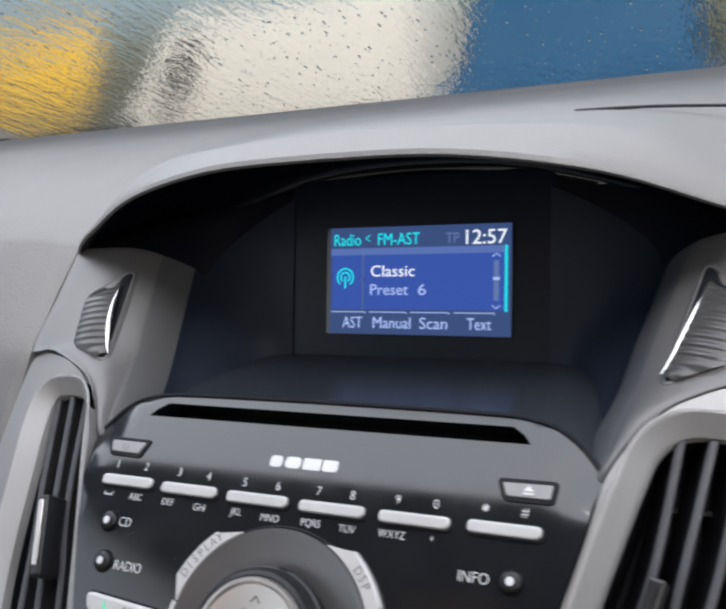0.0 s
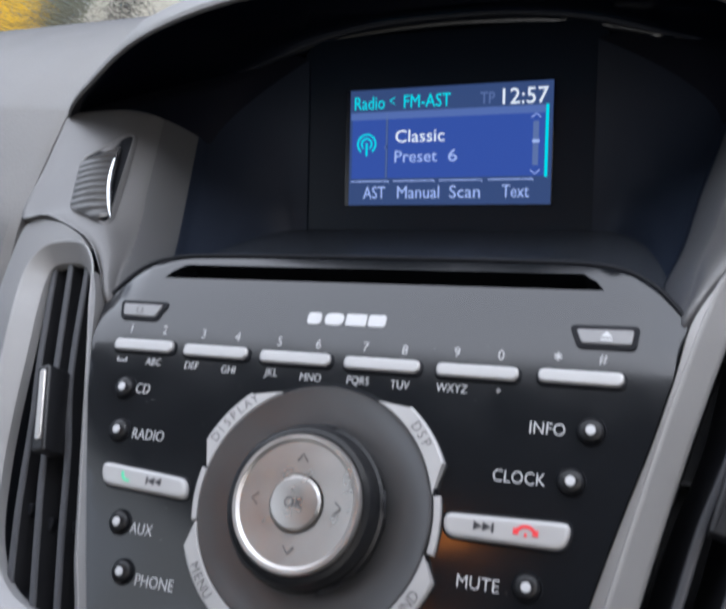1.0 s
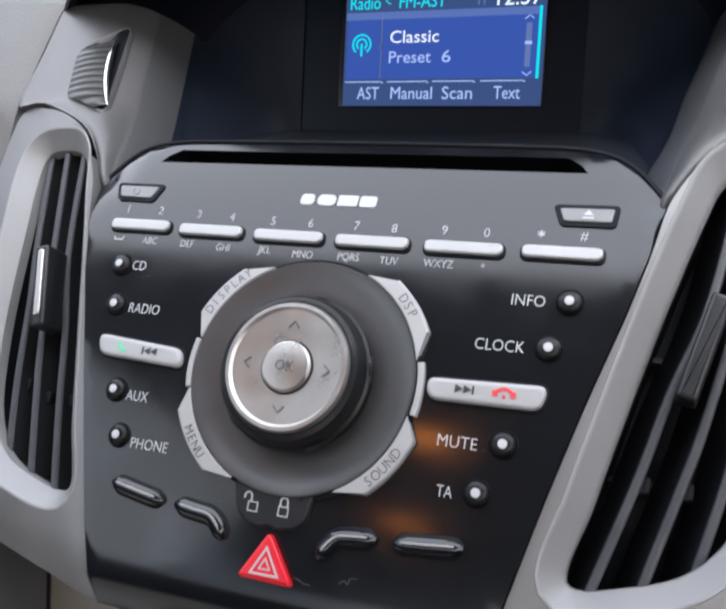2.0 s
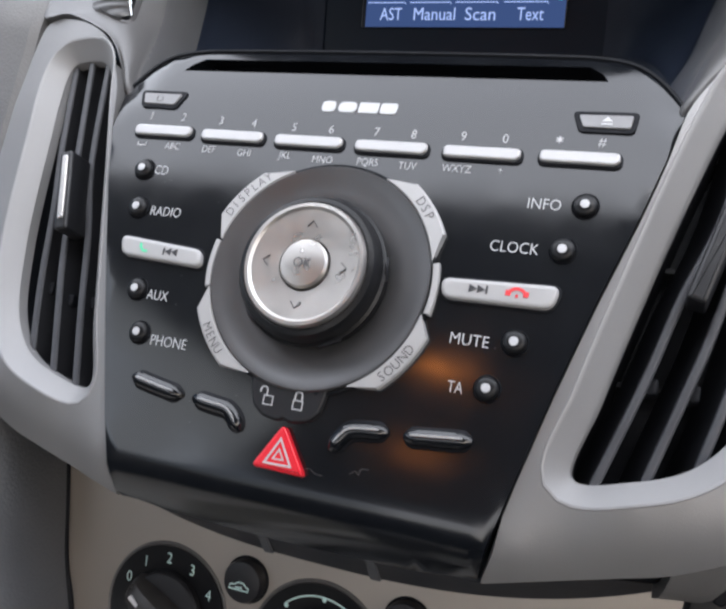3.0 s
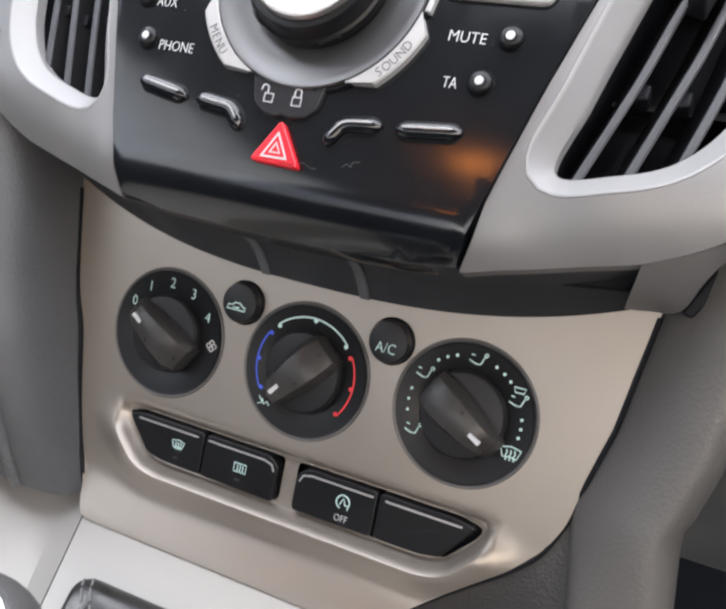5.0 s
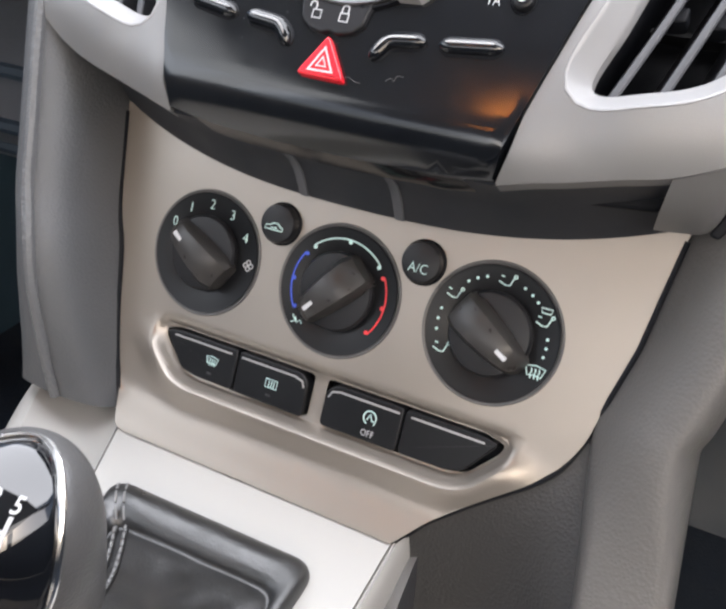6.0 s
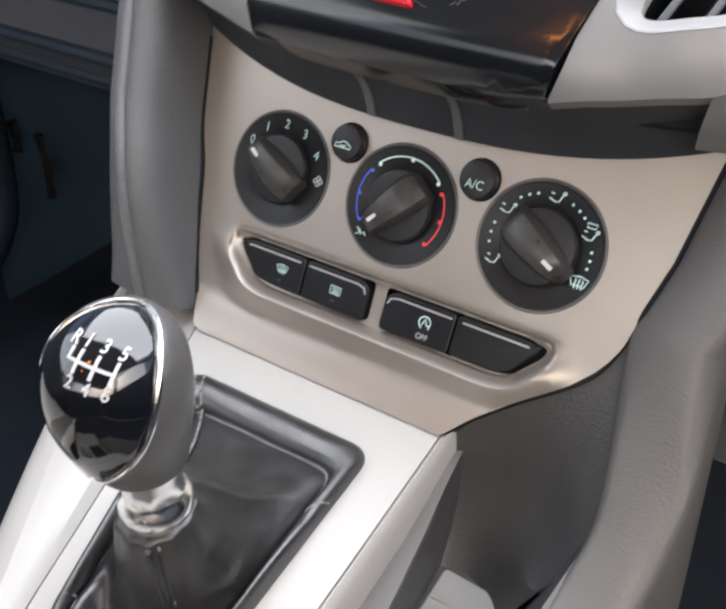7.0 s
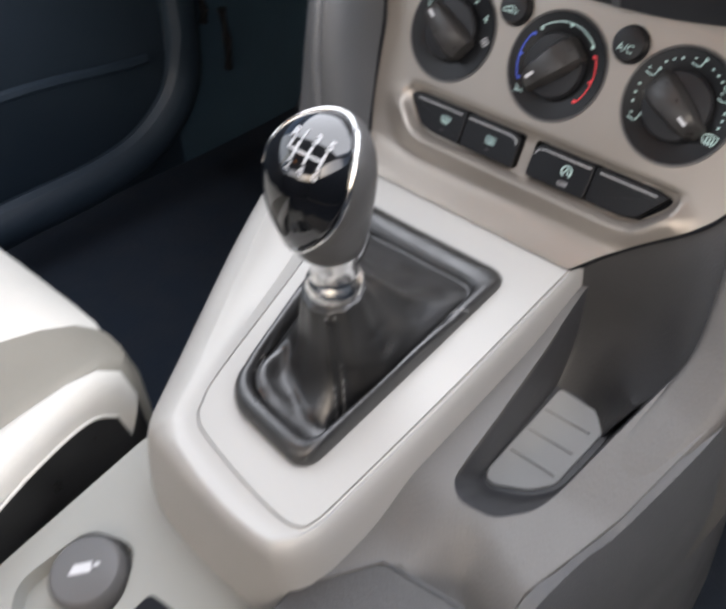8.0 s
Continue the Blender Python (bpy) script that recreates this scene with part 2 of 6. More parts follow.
def ring(profile, c=(0, 0), seg=40, bm=None, sy=1.0):
    """A profile of (radius, height) turned round the axis at c; radius 0 closes it."""
    bm = bm or bmesh.new()
    rows = []
    for r, h in profile:
        if r <= 0:
            rows.append([bm.verts.new((c[0], c[1], h))])
        else:
            rows.append([bm.verts.new((c[0] + r * math.cos(2 * math.pi * i / seg), c[1] + sy * r * math.sin(2 * math.pi * i / seg), h)) for i in range(seg)])
    for a, b in zip(rows, rows[1:]):
        for i in range(seg):
            j = (i + 1) % seg
            if len(a) == 1 and len(b) == 1:
                continue
            if len(a) == 1:
                bm.faces.new((a[0], b[i], b[j]))
            elif len(b) == 1:
                bm.faces.new((a[i], a[j], b[0]))
            else:
                bm.faces.new((a[i], a[j], b[j], b[i]))
    return bm


def tube(path, r, closed=False, seg=8, bm=None, flat=1.0):
    """A round bar along points in space."""
    P = [Vector(p) for p in path]
    n = len(P)
    rows = []
    up = Vector((0, 0, 1))
    for i in range(n):
        t = (P[(i + 1) % n] - P[i - 1]) if closed else (P[min(i + 1, n - 1)] - P[max(i - 1, 0)])
        t.normalize()
        a = t.cross(up)
        a = a.normalized() if a.length > 1e-4 else Vector((1, 0, 0))
        b = a.cross(t)
        rr = r[i] if isinstance(r, (list, tuple)) else r
        rows.append([P[i] + a * rr * math.cos(2 * math.pi * k / seg) + b * rr * flat * math.sin(2 * math.pi * k / seg) for k in range(seg)])
    if closed:
        rows.append(rows[0])
        bm = loft(rows, True, (False, False), bm)
        bmesh.ops.remove_doubles(bm, verts=bm.verts, dist=1e-7)
        return bm
    return loft(rows, True, (True, True), bm)


def inside(p, poly):
    x, y, c = p[0], p[1], False
    for i in range(len(poly)):
        (x1, y1), (x2, y2) = poly[i - 1][:2], poly[i][:2]
        if (y1 > y) != (y2 > y) and x < (x2 - x1) * (y - y1) / (y2 - y1) + x1:
            c = not c
    return c


def sheet(outer, holes=(), height=lambda u, v: 0.0, thick=0.003, step=0.006, extra=()):
    """A bent plate with openings through it."""
    from mathutils.geometry import delaunay_2d_cdt
    verts, edges = [], []
    for loop in (outer, *holes):
        k = len(verts)
        verts += [Vector(p[:2]) for p in loop]
        edges += [(k + i, k + (i + 1) % len(loop)) for i in range(len(loop))]
    taken = set()
    for q in extra:
        if inside(q, outer) and not any(inside(q, h) for h in holes):
            verts.append(Vector(q[:2]))
            i, j = int(q[0] / step * 1.5), int(q[1] / step * 1.5)
            taken.update((i + a, j + b) for a in (-1, 0, 1) for b in (-1, 0, 1))
    us, vs_ = [p[0] for p in outer], [p[1] for p in outer]
    u = min(us) + step / 2
    while u < max(us):
        v = min(vs_) + step / 2
        while v < max(vs_):
            q = (u, v)
            if (int(u / step * 1.5), int(v / step * 1.5)) not in taken and inside(q, outer) and not any(inside(q, h) for h in holes):
                if min(min(abs(u - p[0]) + abs(v - p[1]) for p in loop) for loop in (outer, *holes)) > step * 0.5:
                    verts.append(Vector(q))
            v += step
        u += step
    pv, _, pf, *_ = delaunay_2d_cdt(verts, edges, [], 0, 1e-7)
    bm = bmesh.new()
    top = [bm.verts.new((p.x, p.y, height(p.x, p.y))) for p in pv]
    for f in pf:
        c = sum((pv[i] for i in f), Vector((0, 0))) / len(f)
        if inside(c, outer) and not any(inside(c, h) for h in holes):
            try:
                bm.faces.new([top[i] for i in f])
            except ValueError:
                pass
    loose = [v for v in bm.verts if not v.link_faces]
    bmesh.ops.delete(bm, geom=loose, context="VERTS")
    rim = [e for e in bm.edges if len(e.link_faces) == 1]
    got = bmesh.ops.extrude_edge_only(bm, edges=rim)["geom"]
    for g in got:
        if isinstance(g, bmesh.types.BMVert):
            g.co.z -= thick
    return bm


def text_mesh(body, size, extrude=0.0001, squeeze=1.0, align="CENTER", weight=-0.011):
    cu = bpy.data.curves.new("text", "FONT")
    cu.body, cu.size, cu.extrude = body, size, extrude
    cu.offset = weight * size
    cu.align_x, cu.align_y = align, "CENTER"
    cu.resolution_u = 3
    ob = bpy.data.objects.new("text", cu)
    me = bpy.data.meshes.new_from_object(ob)
    bpy.data.objects.remove(ob)
    bm = bmesh.new()
    bm.from_mesh(me)
    bpy.data.meshes.remove(me)
    bmesh.ops.scale(bm, vec=(squeeze, 1, 1), verts=bm.verts)
    return bm


def write(body, u, v, h, size, mat, parent, turn=0.0, squeeze=0.9, align="CENTER", name="lettering", label="", width=0.0, weight=-0.011):
    """Lettering on a face, its place in millimetres; width: how wide the word runs, to the right of u."""
    bm = text_mesh(body, size * MM, 0.00008, squeeze, align, weight)
    xs, ys = [p.co.x for p in bm.verts], [p.co.y for p in bm.verts]
    if width:
        k = width * MM / (max(xs) - min(xs))
        for p in bm.verts:
            p.co.x = (p.co.x - min(xs)) * k
    if body not in "*+<":
        bmesh.ops.translate(bm, vec=(0, -(max(ys) + min(ys)) / 2, 0), verts=bm.verts)
    return part(name, bm, mat, parent, label, m=pose(u * MM, v * MM, h * MM, 0, 0, turn))


def stroke(points, h, width, mat, parent, name="symbol", closed=False, bm=None, thick=0.00015):
    """A printed line of one width along points in millimetres."""
    own = bm is None
    bm = bm or bmesh.new()
    P = [Vector((p[0] * MM, p[1] * MM)) for p in points]
    if closed:
        P.append(P[0])
    left, right = [], []
    for i, p in enumerate(P):
        t = P[min(i + 1, len(P) - 1)] - P[max(i - 1, 0)]
        if closed and i in (0, len(P) - 1):
            t = P[1] - P[-2]
        t.normalize()
        q = Vector((-t.y, t.x)) * width * MM / 2
        left.append((*(p + q), h * MM + thick))
        right.append((*(p - q), h * MM + thick))
    loft([left, right, [(x, y, z - thick * 2) for x, y, z in right], [(x, y, z - thick * 2) for x, y, z in left], left], False, bm=bm)
    if own:
        return part(name, bm, mat, parent)
    return bm


def arc(cx, cy, r, a0, a1, n=16):
    return [(cx + r * math.cos(radians(a0 + (a1 - a0) * i / n)), cy + r * math.sin(radians(a0 + (a1 - a0) * i / n))) for i in range(n + 1)]


def mm(pts, s=1):
    return [(p[0] * MM * s, p[1] * MM) for p in pts]


# ---- car radio ----
def radio_drop(u, v):
    """How far the fascia falls back: a gentle belly, steeper at its top and at its lower lip."""
    d = (min(max(v, -0.062), 0.050) - 0.008) ** 2 / 1.2
    if v > 0.050:
        k = v - 0.050
        d += 0.07 * k + 0.0028 * (k / 0.024) ** 2 + 0.0045 * smooth01(0.085, 0.108, abs(u)) * smooth01(0.0, 0.018, k)
    if v < -0.062:
        k = -0.062 - v
        d += 0.1167 * k + 0.0054 * (max(0.0, k - 0.009) / 0.013) ** 2
    return -d


HALF = [(0, 85), (40, 84.8), (62, 84.5), (76, 83.8), (88, 80.5), (97, 74), (104.5, 64.5), (101, 46), (96, 27), (87.6, 0), (79, -30), (71, -60), (66.5, -76), (64.5, -85)]
BOTTOM = [(45, -87.2), (20, -88), (0, -88.2)]


def radio_outline():
    half = HALF + BOTTOM
    pts = half + [(-u, v) for u, v in reversed(half[1:-1])]
    return mm(pts)


def build_radio():
    radio = thing("car_radio", RADIO_POSE, "gloss black car radio fascia with silver keys and a round dial", "car radio")
    slot = mm([(-80, 74.2), (80, 74.2), (77.5, 77.5), (73, 80.6), (-73, 80.6), (-77.5, 77.5)])
    part("fascia", sheet(radio_outline(), [slot], radio_drop, 0.016, 0.004), GLOSS, radio)
    rim = [(u, v, radio_drop(u, v) + 0.0003) for u, v in ((p[0] * 1.004, p[1] + 0.0006) for p in resample(spline([(-u * MM, v * MM, 0) for u, v in reversed(HALF[:7])] + [(u * MM, v * MM, 0) for u, v in HALF[1:7]], 4, False), 60))]
    part("shadow_gap", tube(rim, 0.0008, False, 6), RUBBER, radio, "dark joint round the fascia")
    # recess behind the disc slot
    bm = loft([[(-0.084, 0.072, -0.012), (0.084, 0.072, -0.012), (0.084, 0.084, -0.014), (-0.084, 0.084, -0.014)],
               [(-0.084, 0.070, -0.030), (0.084, 0.070, -0.030), (0.084, 0.084, -0.030), (-0.084, 0.084, -0.030)]], True, (False, True))
    part("disc_slot", bm, RUBBER, radio, "dark disc slot")
    # maker's mark as four plain raised shapes
    for u, w, r in ((-13.6, 5.2, 1.6), (-6.4, 7.0, 2.5), (1.5, 7.4, 0.5), (8.9, 6.2, 1.2)):
        part("badge_shape", solid(rounded(mm([(u - w / 2, 57.4), (u + w / 2, 57.4), (u + w / 2, 61.9), (u - w / 2, 61.9)]), r * MM, 4), -0.001, 0.0003, 0.0002), PRINT, radio)
    # number keys, each in a dark well that shows at its end
    spans = [(-89.4, -64.5, 45.6), (-60.1, -34.6, 45.0), (-29.9, -3.8, 44.6), (0.8, 26.7, 44.3), (31.9, 57.7, 44.1), (63.3, 88.1, 44.4)]
    upper = [("1", -85.0, 52.3), ("2", -70.8, 52.3), ("3", -54.4, 51.6), ("4", -40.7, 51.2), ("5", -24.3, 50.5), ("6", -9.9, 50.4), ("7", 6.9, 50.3), ("8", 20.4, 50.1), ("9", 37.5, 50.4), ("0", 51.4, 50.3), ("*", 68.5, 50.9), ("#", 81.6, 50.6)]
    lower = [("ABC", -71.8, 40.0), ("DEF", -56.1, 39.7), ("GHI", -41.3, 39.2), ("JKL", -24.9, 38.9), ("MNO", -10.4, 38.6), ("PQRS", 6.3, 38.5), ("TUV", 20.6, 38.3), ("WXYZ", 37.4, 38.5), ("+", 51.8, 38.6)]
    for a, b, y in spans:
        part("key_well", solid(rounded(mm([(a - 0.6, y - 3.1), (b + 0.6, y - 3.1), (b + 0.6, y + 2.6), (a - 0.6, y + 2.6)]), 0.0027, 5), -0.001, 0.0008, 0.0004), RUBBER, radio)
        part("key", solid(rounded(mm([(a + 0.1, y - 2.1), (b - 1.6, y - 2.2), (b - 0.1, y - 0.7), (b - 0.3, y + 1.5), (b - 1.6, y + 2.1), (a + 0.1, y + 2.1)]), [0.0019, 0.0008, 0.0006, 0.0005, 0.0006, 0.0019], 4), -0.001, 0.0021, 0.0007), KEY_SILVER, radio, "silver number key")
    for ch, u, v in upper:
        if ch == "*":
            for t in (90, 30, 150):
                dx, dy = 1.25 * math.cos(radians(t)), 1.25 * math.sin(radians(t))
                stroke([(u - dx, v - dy), (u + dx, v + dy)], 0.1, 0.4, PRINT, radio, "star_stroke")
        else:
            write(ch, u, v, 0.1, 4.7, PRINT, radio, 0, 0.9)
    for word, u, v in lower:
        write(word, u, v, 0.1, 3.9, PRINT, radio, 0, 0.85)
    stroke([(-87.2, 41.0), (-87.2, 39.8), (-83.5, 39.8), (-83.5, 41.0)], 0.05, 0.5, PRINT, radio)
    # power and eject keys with their dark wells
    for pts in ([(-93.3, 63.2), (-72.7, 63.0), (-75.8, 55.6), (-91.0, 56.0)], [(71.3, 61.2), (91.2, 61.5), (90.4, 54.1), (74.0, 54.1)]):
        o = rounded(mm(pts), 0.0016, 4)
        face = rounded(grow(mm(pts), -0.0012), 0.0010, 4)
        part("key_well", solid(grow(o, 0.0003), -0.004, 0.0007, 0.0003), RUBBER, radio)
        part("key", solid(face, -0.004, 0.0013, 0.0004), KEY_GREY, radio, "satin grey key")
    bm = solid(mm([(80.4, 57.6), (83.8, 57.6), (82.1, 59.4)]), 0.001, 0.00145)
    stroke([(80.4, 56.7), (83.8, 56.7)], 1.3, 0.6, None, None, bm=bm)
    part("symbol", bm, PRINT, radio)
    stroke(arc(-83.6, 59.5, 1.3, 130, 410, 14), 1.3, 0.25, PEWTER, radio)
    # small round push buttons with their words
    def push(u, v, word, at, wv, wide):
        part("button_collar", ring([(0.0043, -0.001), (0.0043, 0.0003), (0.0041, 0.0005), (0.0037, 0.0002), (0.0037, -0.0008)], (u * MM, v * MM), 26), RUBBER, radio)
        b = part("button", ring([(0.0037, -0.001), (0.0037, 0.0010), (0.0034, 0.0017), (0.0028, 0.0022), (0.0019, 0.0025), (0, 0.0026)], (u * MM, v * MM), 24), SWITCH_BLACK, radio, "black dome button with a white dot")
        part("dot", ring([(0.0015, 0.0022), (0.0014, 0.0027), (0, 0.0029)], (u * MM, v * MM), 14), PRINT, b)
        write(word, at, wv, 0.1, 5.2, PRINT, radio, width=wide)
    for u, v, w, at, wv, wide in ((-80.3, 29.7, "CD", -75.9, 30.0, 5.6), (-77.8, 14.6, "RADIO", -72.4, 14.0, 12.5), (-68.9, -15.6, "AUX", -64.7, -16.8, 8.6), (-63.8, -30.7, "PHONE", -58.7, -32.4, 14.3),
                                  (79.8, 28.7, "INFO", 62.4, 28.5, 10.1), (75.4, 13.8, "CLOCK", 53.2, 13.5, 15.0), (65.9, -16.1, "MUTE", 46.2, -17.1, 12.0), (60.0, -31.0, "TA", 48.0, -31.8, 4.7)):
        push(u, v, w, at, wv, wide)
    # skip and call keys
    for pts in ([(-80.6, 3.3), (-46.2, 0.9), (-44.8, -5.7), (-78.6, -4.2)], [(40.2, 1.1), (77.0, 2.3), (75.4, -5.3), (41.4, -5.6)]):
        o = rounded(mm(pts), 0.0033, 5)
        part("key_well", solid(grow(o, 0.0008), -0.001, 0.0003, 0.0002), RUBBER, radio)
        part("key", solid(o, -0.001, 0.0024, 0.0012), KEY_WHITE, radio, "pale silver skip and call key")
    for u0, v0, d in ((-57.9, -1.4, -1), (52.3, -1.6, 1)):
        bm = bmesh.new()
        for k in (0, 1):
            x = u0 + d * (k * 2.6 - 2.6)
            solid(mm([(x, v0 + 1.3), (x + d * 2.5, v0), (x, v0 - 1.3)]), 0.0023, 0.0026, bm=bm)
        x = u0 + d * 2.6
        solid(mm([(x, v0 + 1.3), (x + 0.6 * d, v0 + 1.3), (x + 0.6 * d, v0 - 1.3), (x, v0 - 1.3)]), 0.0023, 0.0026, bm=bm)
        part("symbol", bm, PRINT_GREY, radio)
    # call symbols: a raised and a laid down receiver
    stroke(arc(-68.4, 0.3, 2.4, 170, 290, 10), 2.45, 1.0, PRINT_GREEN, radio)
    bm = stroke(arc(64.5, -3.2, 3.0, 20, 160, 12), 2.45, 1.0, None, None, bm=bmesh.new())
    for x in (61.8, 67.2):
        solid(mm([(x - 0.8, -2.6), (x + 0.8, -2.6), (x + 0.8, -0.9), (x - 0.8, -0.9)]), 0.0024, 0.00265, bm=bm)
    solid(mm([(64.1, -3.0), (64.9, -3.0), (64.9, -2.0), (64.1, -2.0)]), 0.0024, 0.00265, bm=bm)
    part("symbol", bm, PRINT_RED, radio)
    # dial: ring of pale keys, bowl, turning knob, steel face
    cx, cy = -1.3, -3.1
    C = (cx * MM, cy * MM)
    part("dial_bowl", ring([(0.0385, -0.001), (0.0385, 0.0024), (0.0381, 0.0030), (0.0372, 0.0029), (0.0350, 0.0020), (0.0300, 0.0011), (0.0256, 0.0008), (0.0240, 0.0002)], C, 72), BOWL, radio, "dark grey dished dial surround")
    part("dial_ring", ring([(0.0396, -0.001), (0.0396, 0.0016), (0.0390, 0.0018), (0.0385, 0.0010)], C, 72), RUBBER, radio, "black joint round the dial")
    for a0, a1, b0, b1, word, flip in ((115, 167, 129, 157, "DISPLAY", 0), (64, 13, 51, 24, "DSP", 0), (193, 245, 202, 232, "MENU", 1), (-62, -13, -50, -21, "SOUND", 1)):
        rows = []
        for r, h, k in ((38.6, -1.0, 0), (38.6, 2.6, 0), (39.0, 3.0, 0), (43.4, 3.0, 1), (44.0, 2.5, 1), (44.0, -1.0, 1)):
            lo, hi = (b0, b1) if k else (a0, a1)
            rows.append([(p[0] * MM, p[1] * MM, h * MM) for p in arc(cx, cy, r, lo, hi, 20)])
        bm = loft(rows, False)
        for e in (0, -1):
            bm.faces.new([v for v in bm.verts if any((v.co - Vector(row[e])).length < 1e-7 for row in rows)])
        part("dial_key", bm, KEY_WHITE, radio, "pale silver curved dial key")
        am = (a0 + a1) / 2
        size = 4.5
        step = size * 0.66 / 41.4 * 180 / math.pi
        for i, ch in enumerate(word):
            k = i - (len(word) - 1) / 2
            a = am + k * step * (1 if flip else -1)
            write(ch, cx + 41.4 * math.cos(radians(a)), cy + 41.4 * math.sin(radians(a)), 3.05, size, PRINT_DIAL, radio, a + (90 if flip else -90), 0.9)
    for a0, a1 in ((168, 192), (12, -12)):
        part("ring_segment", solid(mm(arc(cx, cy, 41.0, a0, a1, 10) + arc(cx, cy, 38.9, a1, a0, 10)), -0.001, 0.0022, 0.0004), KEY_WHITE, radio, "thin pale ring segment")
    knob = part("turning_knob", ring([(0.0242, 0.0005), (0.0246, 0.0040), (0.0252, 0.0052), (0.0252, 0.0062), (0.0243, 0.0068), (0.0240, 0.0076), (0.0240, 0.0100), (0.0228, 0.0120), (0.0214, 0.0125), (0.0204, 0.0122)], C, 72), SWITCH_BLACK, radio, "black rubber turning ring")
    for a in (8, 80, 152, 224, 296):
        bm = tube([(C[0] + 0.0252 * math.cos(radians(a + d)), C[1] + 0.0252 * math.sin(radians(a + d)), z) for d, z in ((-9, 0.0050), (-3, 0.0062), (3, 0.0062), (9, 0.0050))], 0.0006, False, 6)
        part("grip_notch", bm, SATIN_BLACK, knob)
    part("dial_face", ring([(0.0207, 0.0108), (0.0207, 0.0132), (0.0201, 0.0143), (0.0190, 0.0143), (0.0181, 0.0134), (0.0120, 0.0127), (0.0088, 0.0125), (0.0084, 0.0116)], C, 72), STEEL, radio, "brushed steel direction ring")
    part("ok_button", ring([(0.0081, 0.0105), (0.0081, 0.0132), (0.0074, 0.0140), (0.0040, 0.0144), (0, 0.0145)], C, 48), STEEL, radio, "steel centre button")
    write("OK", cx, cy, 14.55, 4.6, PRINT_DIAL, radio, 0, 0.95)
    for a in (0, 90, 180, 270):
        m = Matrix.Rotation(radians(a), 2)
        pts = [m @ Vector(p) for p in ((12.4, 1.7), (14.5, 0), (12.4, -1.7))]
        stroke([(cx + p.x, cy + p.y) for p in pts], 13.1, 0.32, PRINT_DIAL, radio)
    # four lower keys with bright edges
    def bar(path):
        path = [tuple(Vector(path[0]) + (Vector(path[0]) - Vector(path[1])).normalized() * 1.4)] + path + [tuple(Vector(path[-1]) + (Vector(path[-1]) - Vector(path[-2])).normalized() * 1.4)]
        o = resample(spline([(p[0] * MM, p[1] * MM, 0.0) for p in path], 5, False), 18)
        ends = [0.35, 0.75, 0.95] + [1.0] * 12 + [0.95, 0.75, 0.35]
        part("key_well", tube(o, [0.0034 * e for e in ends], False, 10, flat=0.30), RUBBER, radio)
        k = part("key", tube([(p.x, p.y, 0.0008) for p in o], [0.0026 * e for e in ends], False, 12, flat=0.85), GLOSS, radio, "gloss black bar key with a bright edge")
        part("bright_edge", tube([(p.x, p.y + 0.0004, 0.0027) for p in o[2:-2]], [0.0003] + [0.00055] * 12 + [0.0003], False, 8, flat=0.6), KEY_SILVER, k)
    bar([(-60.6, -46.2), (-51, -47.9), (-43.0, -49.2)])
    bar([(-35.6, -49.5), (-28.5, -50.4), (-23.6, -51.0), (-20.6, -53.2), (-18.6, -56.2)])
    bar([(15.4, -56.3), (17.4, -53.3), (20.2, -50.5), (25.5, -49.6), (30.9, -49.1)])
    bar([(38.6, -49.0), (48, -48.1), (57.0, -47.2)])
    # locking key below the dial
    lock = rounded(mm([(-16.9, -38.4), (-14.6, -47.6), (-10.6, -50.9), (-5.2, -51.9), (-2.8, -50.6), (-0.4, -51.8), (5.8, -50.6), (9.2, -47.4), (10.9, -38.4)]), 0.0014, 3)
    part("lock_key", solid(lock, -0.001, 0.0020, 0.0009), SATIN_BLACK, radio, "satin black door locking key")
    for u, off in ((-9.0, 1.2), (1.5, 0)):
        bm = bmesh.new()
        stroke([(u - 1.6, -47.2), (u + 1.6, -47.2), (u + 1.6, -44.4), (u - 1.6, -44.4)], 2.05, 0.45, None, None, closed=True, bm=bm)
        stroke([(u - 1.2 - off * 1.6, -44.4 if not off else -43.6)] + arc(u - off * 1.6, -42.8, 1.2, 180, 0, 8) + [(u + 1.2 - off * 1.6, -44.4)], 2.05, 0.45, None, None, bm=bm)
        part("symbol", bm, PRINT, radio)
    part("lock_lamp", ring([(0.0007, 0.001), (0.0007, 0.0022), (0, 0.0023)], (0.0070, -0.0410), 10), RUBBER, radio)
    # hazard key
    tri = rounded(mm([(-1.6, -52.2), (-10.6, -67.0), (8.4, -67.3)]), 0.0022, 4)
    hz = part("hazard_key", solid(tri, -0.001, 0.0030, 0.0008), HAZARD, radio, "glowing red hazard triangle key")
    for k, w in ((5.3, 1.3), (2.1, 0.9)):
        pts = [(-1.3 + k * math.cos(radians(a)), -62.4 + k * math.sin(radians(a))) for a in (91, 211, 331)]
        stroke(pts, 3.05, w, PRINT, hz, closed=True)
    for pts in ([(6.2, -65.0), (8.5, -64.3), (10.9, -65.4), (13.4, -65.5)], [(22.0, -63.4), (23.7, -62.1), (25.0, -63.0), (25.6, -61.2), (28.0, -60.9)]):
        stroke([tuple(p) for p in spline([(*p, 0) for p in pts], 3, False)], 0.05, 0.13, PEWTER, radio, "scratch")
    # dust and small chips on the gloss
    rng = random.Random(7)
    bm = bmesh.new()
